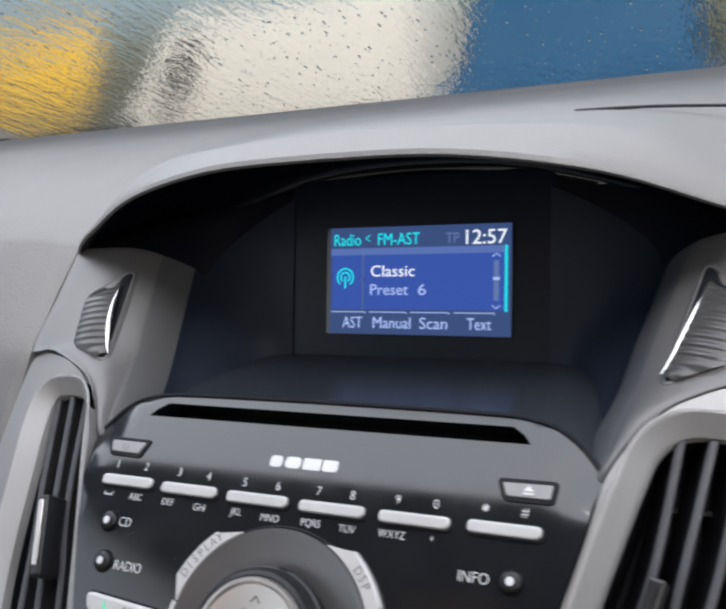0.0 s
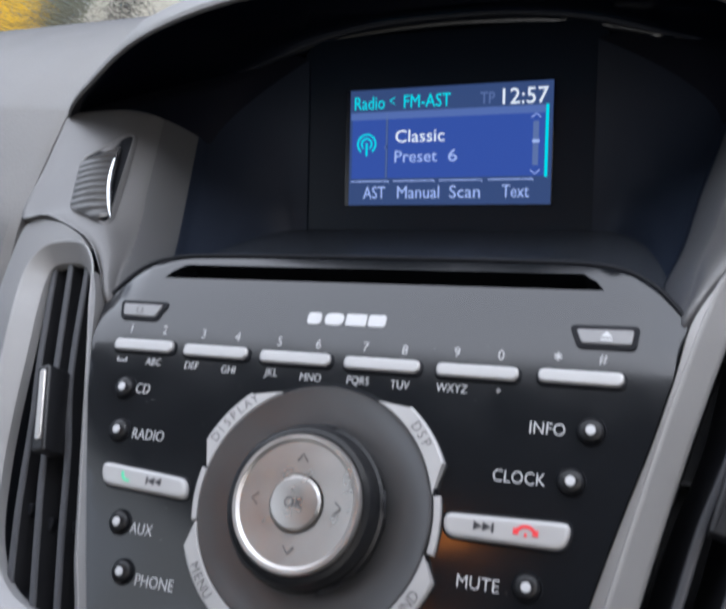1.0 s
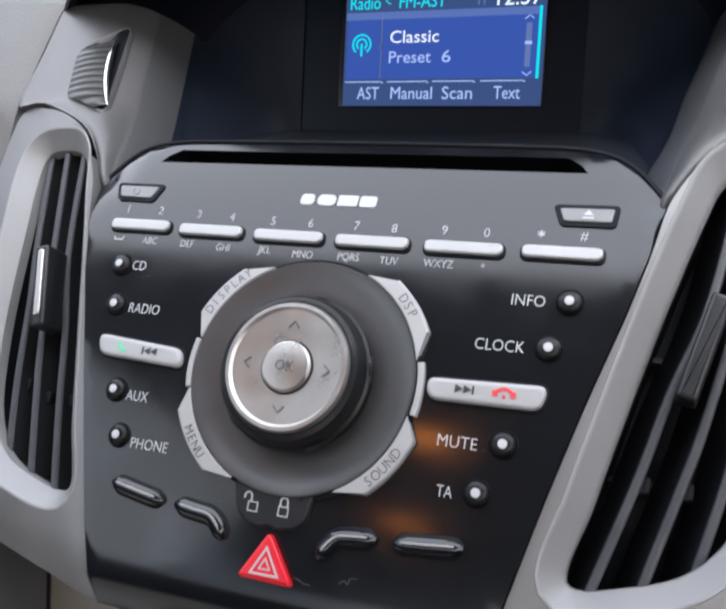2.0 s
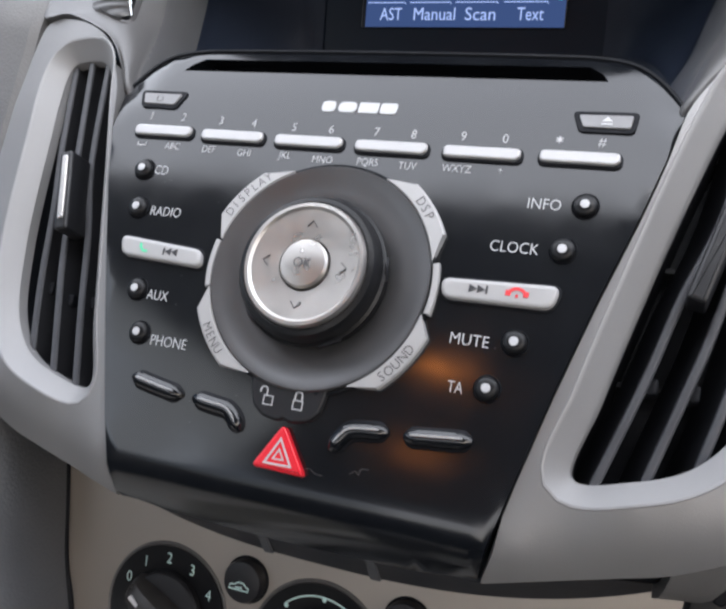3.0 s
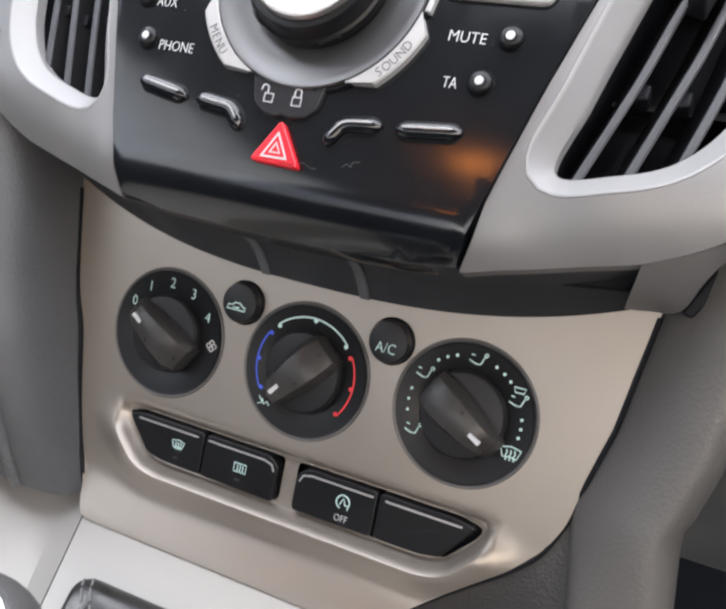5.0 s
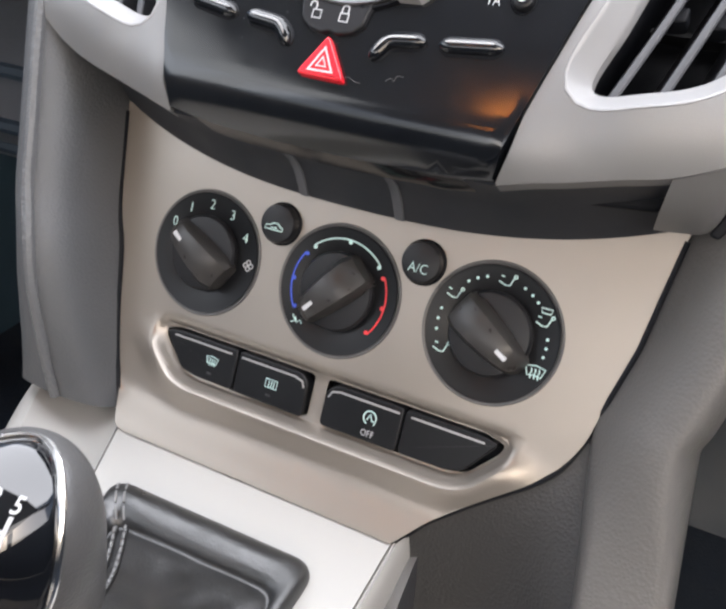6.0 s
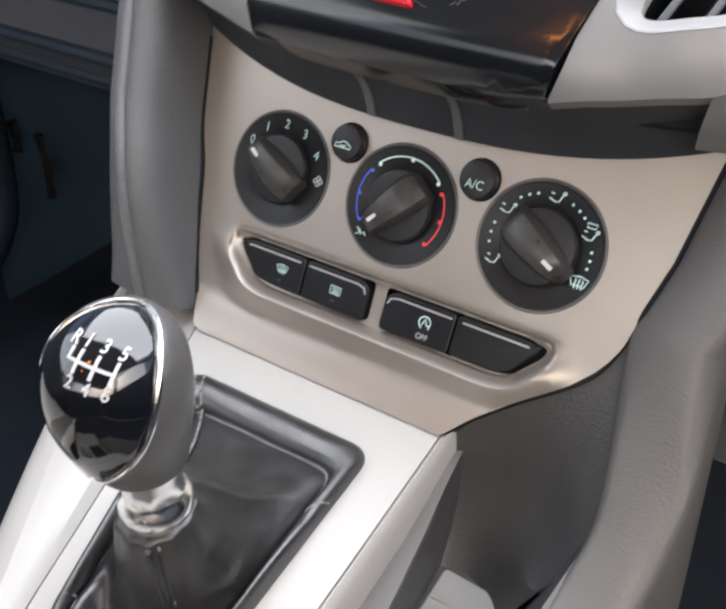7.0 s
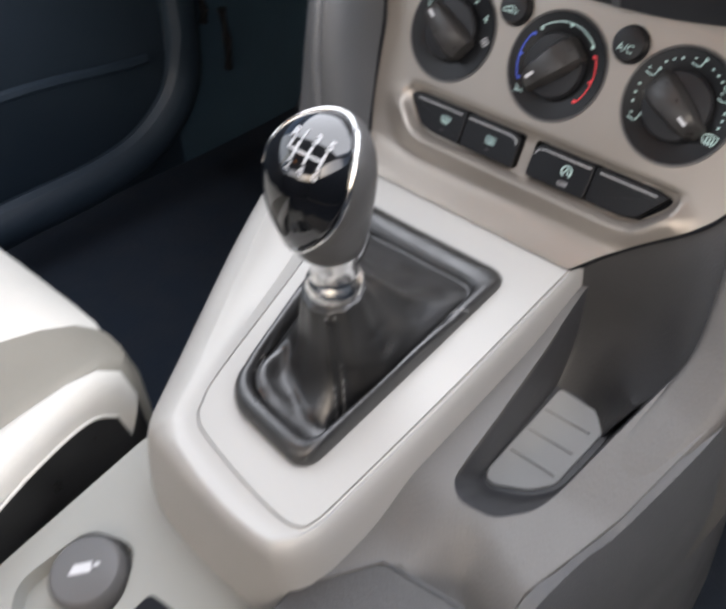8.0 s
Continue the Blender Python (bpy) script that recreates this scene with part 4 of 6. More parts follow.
# ---- dashboard pad ----
def build_dash():
    dash = tagged(thing("dashboard"), "grey soft-touch dashboard pad below the windscreen", "dashboard", kind="structure")
    far = ((0.010, 0.0, 0.0), (0.03, 0.006, 0.0015), (0.08, 0.014, 0.001), (0.18, 0.020, -0.003), (0.34, 0.022, -0.006), (0.57, 0.022, -0.008))
    end = Vector(BROW[-1])
    right = [Vector((end.x + d, end.y + dy, end.z + dz)) for d, dy, dz in far]
    line = [Vector((-p.x, p.y, p.z)) for p in reversed(right)] + brow_line() + right
    rows = [[p + Vector((0, 0.0006, -0.0004)) for p in line], [p + Vector((0, -0.0006, 0.0008)) for p in line], [p + Vector((0, 0.0006, 0.0026)) for p in line]]
    for t in (0.03, 0.06, 0.09, 0.112, 0.12, 0.128, 0.15, 0.2, 0.3, 0.45, 0.6, 0.8, 1.0):
        row = []
        for p in line:
            r = p.lerp(Vector((p.x * 1.04, 0.30, 0)), t)
            plain = p.z + 0.0026 * (1 - t) + (0.7365 - p.z) * (1 - (1 - t) ** 2.4)
            side = smooth01(0.08, 0.165, abs(p.x))
            crest = (0.7412 - 0.6 * p.x * p.x) * (1 - side) + (p.z + 0.005) * side
            tc = 0.12 - 0.085 * side
            lift = p.z + 0.0026 + (crest - p.z - 0.0026) * min(1.0, t / tc) ** 0.9 if t <= tc else crest + (0.7365 - crest) * ((t - tc) / (1 - tc)) ** 0.7
            z = lift + (plain - lift) * smooth01(0.11, 0.17, abs(p.x))
            row.append(Vector((r.x, r.y, z)))
        rows.append(row)
    for y in (0.38, 0.46, 0.54, 0.602):
        rows.append([Vector((p.x * (1.04 + 0.1 * (y - 0.3)), y, 0.7365 + 0.002 * math.sin(8 * (y - 0.3)))) for p in line])
    part("top_pad", loft(rows, False), DASH, dash, "grey grained top pad with a low hood")
    seam = [Vector(p) for p in ((0.076, 0.1495, 0.7372), (0.090, 0.1525, 0.7368), (0.106, 0.156, 0.7360), (0.122, 0.161, 0.7346), (0.137, 0.166, 0.7330), (0.150, 0.170, 0.7315))]
    part("seam", tube(spline(seam, 4, False), 0.0008, False, 6), RUBBER, dash, "dark moulding seam")
    # flanks beside the pod, falling from the hood to the lower dash
    for s in (-1, 1):
        side = [RADIO_POSE @ Vector((u * MM, v * MM, h * MM)) for u, v, h in ((174.0, 166.5, -29.0), (172.5, 134, -23), (168.5, 104, -16), (168.5, 85, -17), (167.5, 50, -18), (165.5, 10, -18), (164, -22, -18), (158.5, -40, -20))]
        edge = spline([(s * p.x, p.y, p.z) for p in side], 3, False)
        rows = [[p + Vector((0, 0.006, -0.002)) for p in edge], [p + Vector((s * 0.0008, 0.0015, 0)) for p in edge]]
        for d, dy, dz in ((0.005, 0.0, 0.001),) + far[1:]:
            rows.append([Vector((p.x + s * d, p.y + dy, p.z + dz)) for p in edge])
        part("flank", loft(rows, False), DASH, dash, "grey dash flank")
    # lower passenger dash with the glove box lid, set back and dark
    for s in (-1, 1):
        bm = loft([[(s * 0.15, 0.00, 0.53), (s * 0.74, 0.02, 0.53)], [(s * 0.15, 0.05, 0.50), (s * 0.74, 0.06, 0.50)], [(s * 0.15, 0.085, 0.46), (s * 0.74, 0.09, 0.46)],
                   [(s * 0.15, 0.10, 0.43), (s * 0.74, 0.10, 0.43)], [(s * 0.15, 0.105, 0.38), (s * 0.74, 0.105, 0.38)], [(s * 0.15, 0.15, 0.33), (s * 0.74, 0.15, 0.33)], [(s * 0.15, 0.30, 0.30), (s * 0.74, 0.30, 0.30)]], False)
        part("lower_dash", bm, DARK_SOFT, dash, "charcoal lower dash")
    for z, y in ((0.431, 0.0975), (0.384, 0.1035), (0.352, 0.129)):
        part("ridge", tube([(-0.74, y, z), (-0.5, y, z), (-0.3, y, z), (-0.16, y, z)], 0.006, False, 8), DOOR, dash)


build_dash()


# ---- climate control panel ----
SCOOP_CORNERS = [(-82, -28), (82, -28), (80, -34), (69.5, -45.4), (61, -47.6), (-61, -47.6), (-69.5, -45.4), (-80, -34)]


SCOOP = rounded(SCOOP_CORNERS, [3, 3, 3, 8, 8, 8, 8, 3], 4)


def scoop_edge(u, v):
    """Distance to the outline round the switches, minus inside it."""
    best = 1e9
    for i in range(len(SCOOP)):
        (x1, y1), (x2, y2) = SCOOP[i - 1], SCOOP[i]
        dx, dy = x2 - x1, y2 - y1
        t = min(1.0, max(0.0, ((u - x1) * dx + (v - y1) * dy) / (dx * dx + dy * dy)))
        best = min(best, math.hypot(u - x1 - t * dx, v - y1 - t * dy))
    return -best if inside((u, v), SCOOP) else best


def climate_drop(u, v):
    """Relief of the panel: a scoop round the switches with a proud lip below it, and a flare to the gear plate."""
    u, v = u * 1000, v * 1000
    if v > -19:
        return 0.0
    d = scoop_edge(u, v)
    low = -3.0 * smooth01(-21, -29, v)
    out = 4.4 * math.exp(-(max(0.0, d - 4.5) / 8.0) ** 2) * smooth01(-27, -42, v)
    k = smooth01(-0.4, 5.0, d) if v < -27 else smooth01(1.0, 7.0, d)
    return (low * (1 - k) + out * k + 8.2 * smooth01(-58, -83, v)) * MM


def build_climate():
    pan = thing("climate_panel", CLIMATE_POSE, "champagne metallic climate control panel with three rotary dials", "climate control")
    right = [(126, 72), (123.5, 61), (118, 20), (113, 0), (109.5, -18), (104, -29), (94, -40), (76, -54), (60, -68), (52, -77), (49.5, -79.6)]
    left = [(-91, -79.6), (-96, -70), (-102, -52), (-107, -30), (-112, 0), (-118, 20), (-123.5, 61), (-126, 72)]
    bays = []
    for s in (-1, 1):
        b = [(3.2, -27.4), (72, -27.0), (81.5, -29.5), (79.5, -34), (69, -45), (60, -46.8), (6.5, -47.4), (3.2, -45.5)]
        bays.append(rounded(mm(b, s), 0.0022, 3))
    part("panel", sheet(rounded(mm(right + left), 0.004, 3), bays, climate_drop, 0.004, 0.0026, [p for d in (0.2, 0.9, 1.7, 2.6, 3.6, 4.8, 6.2, 8.0) for p in grow(resample(mm(SCOOP + SCOOP[:1]), 200)[:-1], d * MM)]), CHAMPAGNE, pan)
    for b in bays:
        part("switch_bay", loft([[(*p, climate_drop(*p) + 0.0002) for p in b], [(*p, -0.008) for p in b]], True, (False, True)), RUBBER, pan)
    # switches, two a bay
    def switch(pts, edge, name="switch"):
        o = rounded(mm(pts), 0.0024, 4)
        sw = part(name, solid(o, -0.006, 0.0004, 0.0008), SWITCH_BLACK, pan, "black rocker switch with a bright upper edge", 3)
        part("bright_edge", stroke(edge, 0.45, 0.75, None, None, bm=bmesh.new()), KEY_SILVER, sw)
        return sw
    switch([(-79.5, -29.4), (-71, -27.9), (-40.2, -27.9), (-40.2, -46.2), (-60, -46.0), (-68, -44.2)], [(-74, -30.4), (-43, -30.4)])
    switch([(-39.6, -27.9), (-8.6, -27.9), (-4.4, -31.5), (-4.2, -46.6), (-39.6, -46.3)], [(-38, -30.4), (-11, -30.4), (-7.2, -31.4), (-6.0, -34)])
    switch([(39.6, -27.9), (8.6, -27.9), (4.4, -31.5), (4.2, -46.6), (39.6, -46.3)], [(38, -30.4), (11, -30.4), (7.2, -31.4), (6.0, -34)])
    switch([(79.5, -29.4), (71, -27.9), (40.2, -27.9), (40.2, -46.2), (60, -46.0), (68, -44.2)], [(74, -30.4), (43, -30.4)])
    def icon(lines, u, v, h, w, mat=PRINT_ICE):
        bm = bmesh.new()
        for closed, pts in lines:
            stroke([(u + x, v + y) for x, y in pts], h, w, None, None, closed=closed, bm=bm)
        part("symbol", bm, mat, pan)
    screen_icon = [(True, [(-3.8, 1.8), (0, 2.6), (3.8, 1.8), (2.6, -1.6), (0, -1.2), (-2.6, -1.6)])] + [(False, [(x, 1.4), (x + 0.4, 0.2), (x, -0.8), (x + 0.3, -2.6)]) for x in (-1.5, 0, 1.5)]
    rear_icon = [(True, [(-3.4, 2.2), (3.4, 2.2), (3.4, -2.2), (-3.4, -2.2)])] + [(False, [(x, 1.4), (x + 0.4, 0.2), (x, -0.8), (x + 0.3, -2.2)]) for x in (-1.5, 0, 1.5)]
    screen_small, rear_small = ([(shut, [(x * 0.82, y * 0.82) for x, y in pts]) for shut, pts in shape] for shape in (screen_icon, rear_icon))
    icon(screen_small, -52.4, -36.6, 0.45, 0.38)
    icon(rear_small, -21.3, -37.2, 0.45, 0.38)
    icon([(False, arc(0, 0, 2.8, -30, 250, 14)), (False, [(2.2, -2.6), (2.6, -1.2), (1.2, -1.0)]), (False, [(-1.2, -1.2), (0, 1.6), (1.2, -1.2)])], 26, -36.4, 0.45, 0.5)
    write("OFF", 26.2, -43.0, 0.45, 4.0, PRINT, pan, 0, 0.85)
    for u in (-52.8, -21.8):
        stroke([(u - 1.2, -42.4), (u + 1.2, -42.4)], 0.42, 0.9, PRINT_GREY, pan, "tell_tale")
    # dials
    PH = 0.8
    def dial(u, v, turn):
        c = (u * MM, v * MM)
        part("dial_rim", ring([(0.0280, -0.001), (0.0279, 0.0002), (0.0277, 0.0006), (0.0274, 0.0008), (0.0271, 0.0007), (0.0263, 0.0002)], c, 64), PEWTER, pan, "thin pewter dial rim")
        part("dial_plate", ring([(0.0264, -0.001), (0.0264, 0.0010), (0.0258, 0.0009), (0.0250, 0.0007), (0.0180, 0.0007), (0.0174, 0.0004), (0.0160, 0.0003)], c, 64), SWITCH_BLACK, pan, "black dial plate")
        k = part("dial_knob", ring([(0.0163, -0.003), (0.0163, 0.0028), (0.0155, 0.0040), (0.0120, 0.0044), (0, 0.0046)], (0, 0), 56), SATIN_BLACK, pan, "black rotary knob", m=pose(c[0], c[1], 0, 0, 0, turn))
        # grip bar: x runs to the pointer
        rows = []
        for x, w, hh in ((-0.0162, 0.0056, 0.0030), (-0.0152, 0.0074, 0.0078), (-0.0110, 0.0084, 0.0112), (-0.003, 0.0080, 0.0125), (0.008, 0.0066, 0.0122), (0.0130, 0.0056, 0.0108), (0.0155, 0.0048, 0.0086), (0.0172, 0.0038, 0.0054), (0.0180, 0.0028, 0.0016)):
            rows.append([(x, -w, 0.0002), (x, -w * 0.98, hh * 0.65), (x, -w * 0.72, hh * 0.94), (x, -w * 0.3, hh), (x, w * 0.3, hh), (x, w * 0.72, hh * 0.94), (x, w * 0.98, hh * 0.65), (x, w, 0.0002)])
        part("grip", loft(rows, True, (True, True)), GRIP, k, "worn black grip")
        part("pointer", solid(rounded([(0.0072, -0.00085), (0.0122, -0.00085), (0.0122, 0.00085), (0.0072, 0.00085)], 0.0003, 2), 0.009, 0.01235), PRINT, k, "white pointer mark")
    dial(-66.9, 9.0, 147)
    dial(-0.7, 9.5, 229)
    dial(65.3, 11.0, -31)
    for ch, a in (("0", 152), ("1", 123.5), ("2", 93), ("3", 62.5), ("4", 31)):
        write(ch, -66.9 + 21.4 * math.cos(radians(a)), 9.0 + 21.4 * math.sin(radians(a)), PH, 6.2, PRINT_ICE, pan, 0, 0.9)
    icon([(True, arc(r * 1.3, q * 1.3, 1.0, 0, 330, 8)) for r, q in ((1, 0), (0, 1), (-1, 0), (0, -1))], -66.9 + 22.4, 8.8, PH, 0.45, PRINT)
    for a0, a1, mat in ((133, 42, PRINT_ICE), (212, 146, PRINT_BLUE), (29, -38, PRINT_RED)):
        bm = stroke(arc(-0.7, 9.5, 21.6, a0, a1, 24), PH, 0.62, None, None, bm=bmesh.new())
        for a in (a0, (a0 + a1) / 2, a1):
            p = (-0.7 + 20.8 * math.cos(radians(a)), 9.5 + 20.8 * math.sin(radians(a)))
            ring([(0.0009, (PH - 0.1) * MM), (0.0009, (PH + 0.1) * MM), (0, (PH + 0.12) * MM)], (p[0] * MM, p[1] * MM), 10, bm)
        part("temperature_mark", bm, mat, pan)
    icon([(False, [(-2.4, 1.8), (-0.6, -0.6), (-2.6, -1.6)]), (False, [(-1.0, 1.0), (0.2, -1.2), (1.4, 0.2), (2.6, -1.2)])], -16.0, 9.5 - 16.4, PH, 0.5)
    seat_icon = [(False, [(-3.0, -0.6), (-0.4, -1.6), (1.4, -1.4), (2.4, 1.4)]), (True, arc(2.9, 2.2, 0.6, 0, 330, 8)), (False, [(-2.6, 1.6), (-1.2, 1.4)])]
    U3, V3 = 65.3, 11.0
    for a in (211, 148, 87, 28):
        icon(seat_icon, U3 + 20.8 * math.cos(radians(a)), V3 + 20.8 * math.sin(radians(a)), PH, 0.5)
    icon([(True, [(-2.2, 4.4), (2.2, 4.4), (1.6, 2.6), (-1.6, 2.6)])], U3 + 20.8 * math.cos(radians(28)), V3 + 0.6 + 20.8 * math.sin(radians(28)), PH, 0.5)
    icon(screen_icon, U3 + 21.8 * math.cos(radians(-25)), V3 + 21.8 * math.sin(radians(-25)), PH, 0.5)
    for a in (191, 180, 169, 128, 118, 108, 67, 57, 48, 10, 1, -8):
        part("dial_dot", ring([(0.00062, (PH - 0.15) * MM), (0.00062, (PH + 0.1) * MM), (0, (PH + 0.12) * MM)], ((U3 + 21.6 * math.cos(radians(a))) * MM, (V3 + 21.6 * math.sin(radians(a))) * MM), 8), PRINT_ICE, pan)
    # small round buttons
    for u, v in ((-32.8, 30.0), (32.6, 30.2)):
        c = (u * MM, v * MM)
        part("button_collar", ring([(0.0092, -0.001), (0.0092, 0.0005), (0.0086, 0.0009), (0.0082, 0.0)], c, 40), RUBBER, pan)
        part("round_button", ring([(0.0083, -0.001), (0.0083, 0.0036), (0.0076, 0.0048), (0.0050, 0.0053), (0, 0.0053)], c, 40), SATIN_BLACK, pan, "round black push button")
    write("A/C", 32.4, 28.0, 5.35, 5.6, PRINT_ICE, pan, 0, 0.9)
    icon([(True, [(-4.2, -0.8), (-3.6, 0.8), (-1.8, 1.0), (-0.4, 2.0), (1.8, 2.0), (3.0, 0.9), (4.2, 0.4), (4.2, -0.8)]), (False, [(-1.4, 0.0), (1.6, 0.0), (0.8, 0.6)])], -33.6, 28.0, 5.35, 0.5)


build_climate()


# ---- dark channel between radio and climate panel ----
def build_channel():
    ch = tagged(thing("trim_channel"), "dark grey plastic channel under the radio lip", "trim", kind="structure")
    rows = [[], [], [], [], []]
    for k in range(41):
        u = -0.128 + 0.256 * k / 40
        a = abs(u)
        lip = RADIO_POSE @ Vector((u, -0.0862 + 0.29 * max(0, a - 0.065), -0.017 - 0.10 * max(0, a - 0.065)))
        vt = 0.0440 + 0.0165 * (a / 0.111) ** 2.6
        low = CLIMATE_POSE @ Vector((u, vt, 0.004 - 0.004 * (a / 0.128) ** 2))
        rows[0].append(lip + Vector((0, 0.02, 0.01)))
        rows[1].append(lip)
        rows[2].append(lip.lerp(low, 0.5) + Vector((0, 0.006, 0)))
        rows[3].append(low)
        rows[4].append(CLIMATE_POSE @ Vector((u, vt + 0.002, -0.003)))
    part("channel", loft(rows, False), CHANNEL, ch)
    for u in (-0.0228, 0.0203):
        k = 20 + round(u / 0.0064)
        path = [r[k] + Vector((u - r[k].x, -0.0012, 0.0004)) for r in rows[1:4]]
        strip = [[p + Vector((x, -0.0005 * (abs(x) < 0.0019), 0)) for x in (-0.0022, -0.0018, 0.0018, 0.0022)] for p in spline([tuple(p) for p in path], 4, False)]
        part("clip", loft(strip, False), CLIP, ch, "pale grey rib across the channel")
    # shadow gap under the driver's wing
    for s in (1,):
        bm = solid(rounded(mm([(50, 59), (92, 65.5), (114, 68), (117.5, 78), (110, 92), (52, 80)], s), 0.002, 3), 0.012, 0.0185, 0.0015)
        part("gap", bm, RUBBER, ch, "black gap under the vent wing", m=CLIMATE_POSE)


build_channel()
def build_bracket():
    """The vent wing's lower lip on the driver's side, turned in down to the bolster, with the black gap beside it."""
    edge = [RADIO_POSE @ Vector((u * MM, v * MM, vent_drop(u * MM, v * MM) - 0.0012)) for u, v in ((117, -72.3), (124, -69.2), (131, -65.8), (138.5, -61.3), (146, -55.8), (152, -49))]
    foot = [CLIMATE_POSE @ (Vector((u, v, 11)) * MM) for u, v in ((112.6, 62.2), (120, 63.0), (129.6, 65.2), (134.4, 75.6), (139, 85.6), (146, 101))]
    edge, foot = (spline([tuple(p) for p in o], 4, False) for o in (edge, foot))
    rows = [[p + Vector((0, 0.006, 0.002)) for p in edge], edge]
    for t in (0.15, 0.35, 0.6, 0.85, 1.0):
        rows.append([p.lerp(q, t) + Vector((0, -0.004 * math.sin(math.pi * t), 0)) for p, q in zip(edge, foot)])
    rows.append([q + Vector((0, 0.02, -0.002)) for q in foot])
    rows = [[r[0] + Vector((0.001, 0.02, 0))] + list(r) for r in rows]
    tagged(part("wing_bracket", loft(rows, False), SILVER), "grey lower lip between vent wing and bolster", "trim", kind="structure")
    bm = solid(rounded(mm([(129.8, 64.6), (133.2, 63.6), (150, 92), (144, 96)]), 0.001, 2), -0.01, 0.0108, 0.0008)
    tagged(part("trim_gap", bm, RUBBER, m=CLIMATE_POSE), "black gap beside the bracket", "trim", kind="structure")


build_bracket()


# ---- padded knee bolsters beside the climate panel ----
def build_bolster(s):
    """A padded pillar; on the driver's side it runs on as the outer rail of the tray. Gives its inner edge."""
    if s < 0:
        f = [(0, -2), (0.8, 8), (2.2, 22), (5, 32), (11, 39), (18, 41), (25, 39), (30.5, 32), (33, 20), (34, 0), (34, -60)]
    else:
        f = [(0.2, -3), (1.2, 0.5), (3.5, 3.5), (7.5, 7.5), (14, 12.5), (21, 16), (28, 17), (33, 13), (36, 5), (37, -8), (37, -60)]
    edge = [(131, 118), (126, 80), (123.5, 61), (118, 20), (113, 0), (109.5, -18), (106.5, -32), (103.5, -45), (100, -60), (96, -80)]
    rows = []
    for v in (118, 98, 80, 62, 40, 20, 0, -18, -30, -42, -56, -66, -73) if s < 0 else (118, 98, 80, 62, 40, 20, 0, -14):
        ue = edge[-1][0]
        for (u1, v1), (u2, v2) in zip(edge, edge[1:]):
            if v2 <= v <= v1:
                ue = u2 + (u1 - u2) * (v - v2) / (v1 - v2)
        # the passenger's pillar stands upright, so it sinks into the sloping panel towards its foot
        sink = max(0, -v) ** 1.5 / 9.6
        flat, wide = (1 - 0.010 * sink, 1 + 0.0094 * sink) if s < 0 else (1, 1)
        rows.append([CLIMATE_POSE @ (Vector((s * (ue + du * wide), v, h * flat)) * MM) for du, h in f])
    if s > 0:
        for u0, u1, v, lift in ((119.5, 150.5, 10, 26), (122.5, 149.5, -10, 10), (119.6, 147, -30, 2.0), (116.8, 144, -46, 0.2), (114.4, 141, -62, -0.8), (111.4, 137, -82, -2.6)):
            h = -28.5 + 0.265 * max(0.0, v + 96) + lift
            pts = [(u0 - 0.6, v + 0.5, h - 14), (u0 - 0.2, v, h - 6), (u0 + 0.8, v, h - 2), (u0 + 3, v - 0.5, h + 0.1), (u0 + 8, v - 1, h + 0.8), ((u0 + u1) / 2, v - 2, h + 0.9), (u1 - 6, v - 3, h + 0.2), (u1 - 2, v - 3, h - 1.5), (u1 + 1.5, v - 3, h - 6), (u1 + 4, v - 2, h - 25), (u1 + 12, v, h - 110)]
            rows.append([GEAR_POSE @ (Vector(p) * MM) for p in pts])
    rows = [spline([tuple(p) for p in r], 3, False) for r in rows]
    cols = [spline([tuple(r[k]) for r in rows], 5, False) for k in range(len(rows[0]))]
    rows = [list(r) for r in zip(*cols)]
    ob = thing("knee_bolster", None, "grained grey padded bolster beside the climate panel" if s < 0 else "grained grey padded bolster running down into the tray rail", "knee bolster", "knee bolsters")
    cut = len(rows) if s < 0 else 46
    part("cover", loft(rows[:cut], False, (False, False)), BOLSTER if s < 0 else TRAY_GREY, ob)
    if s < 0:
        foot = rows[-1]
        bm = loft([foot, [p + Vector((0, 0.004, -0.003)) for p in foot], [p + Vector((0, 0.03, -0.006)) for p in foot]], False)
        part("foot_joint", bm, RUBBER, ob, "dark joint under the bolster")
    if s > 0:
        part("rail", loft(rows[cut - 1:], False), TRAY_GREY, ob, "smooth grey tray rail")
    # raised seam down the crest
    line = [r[14] for r in rows]
    if s < 0:
        part("seam_ridge", tube([p + Vector((0, -0.0002, 0.0001)) for p in line], 0.0027, False, 8), WELT, ob, "raised grained seam")
    return [r[0] for r in rows[35:51]]


build_bolster(-1)
INNER_EDGE = build_bolster(1)


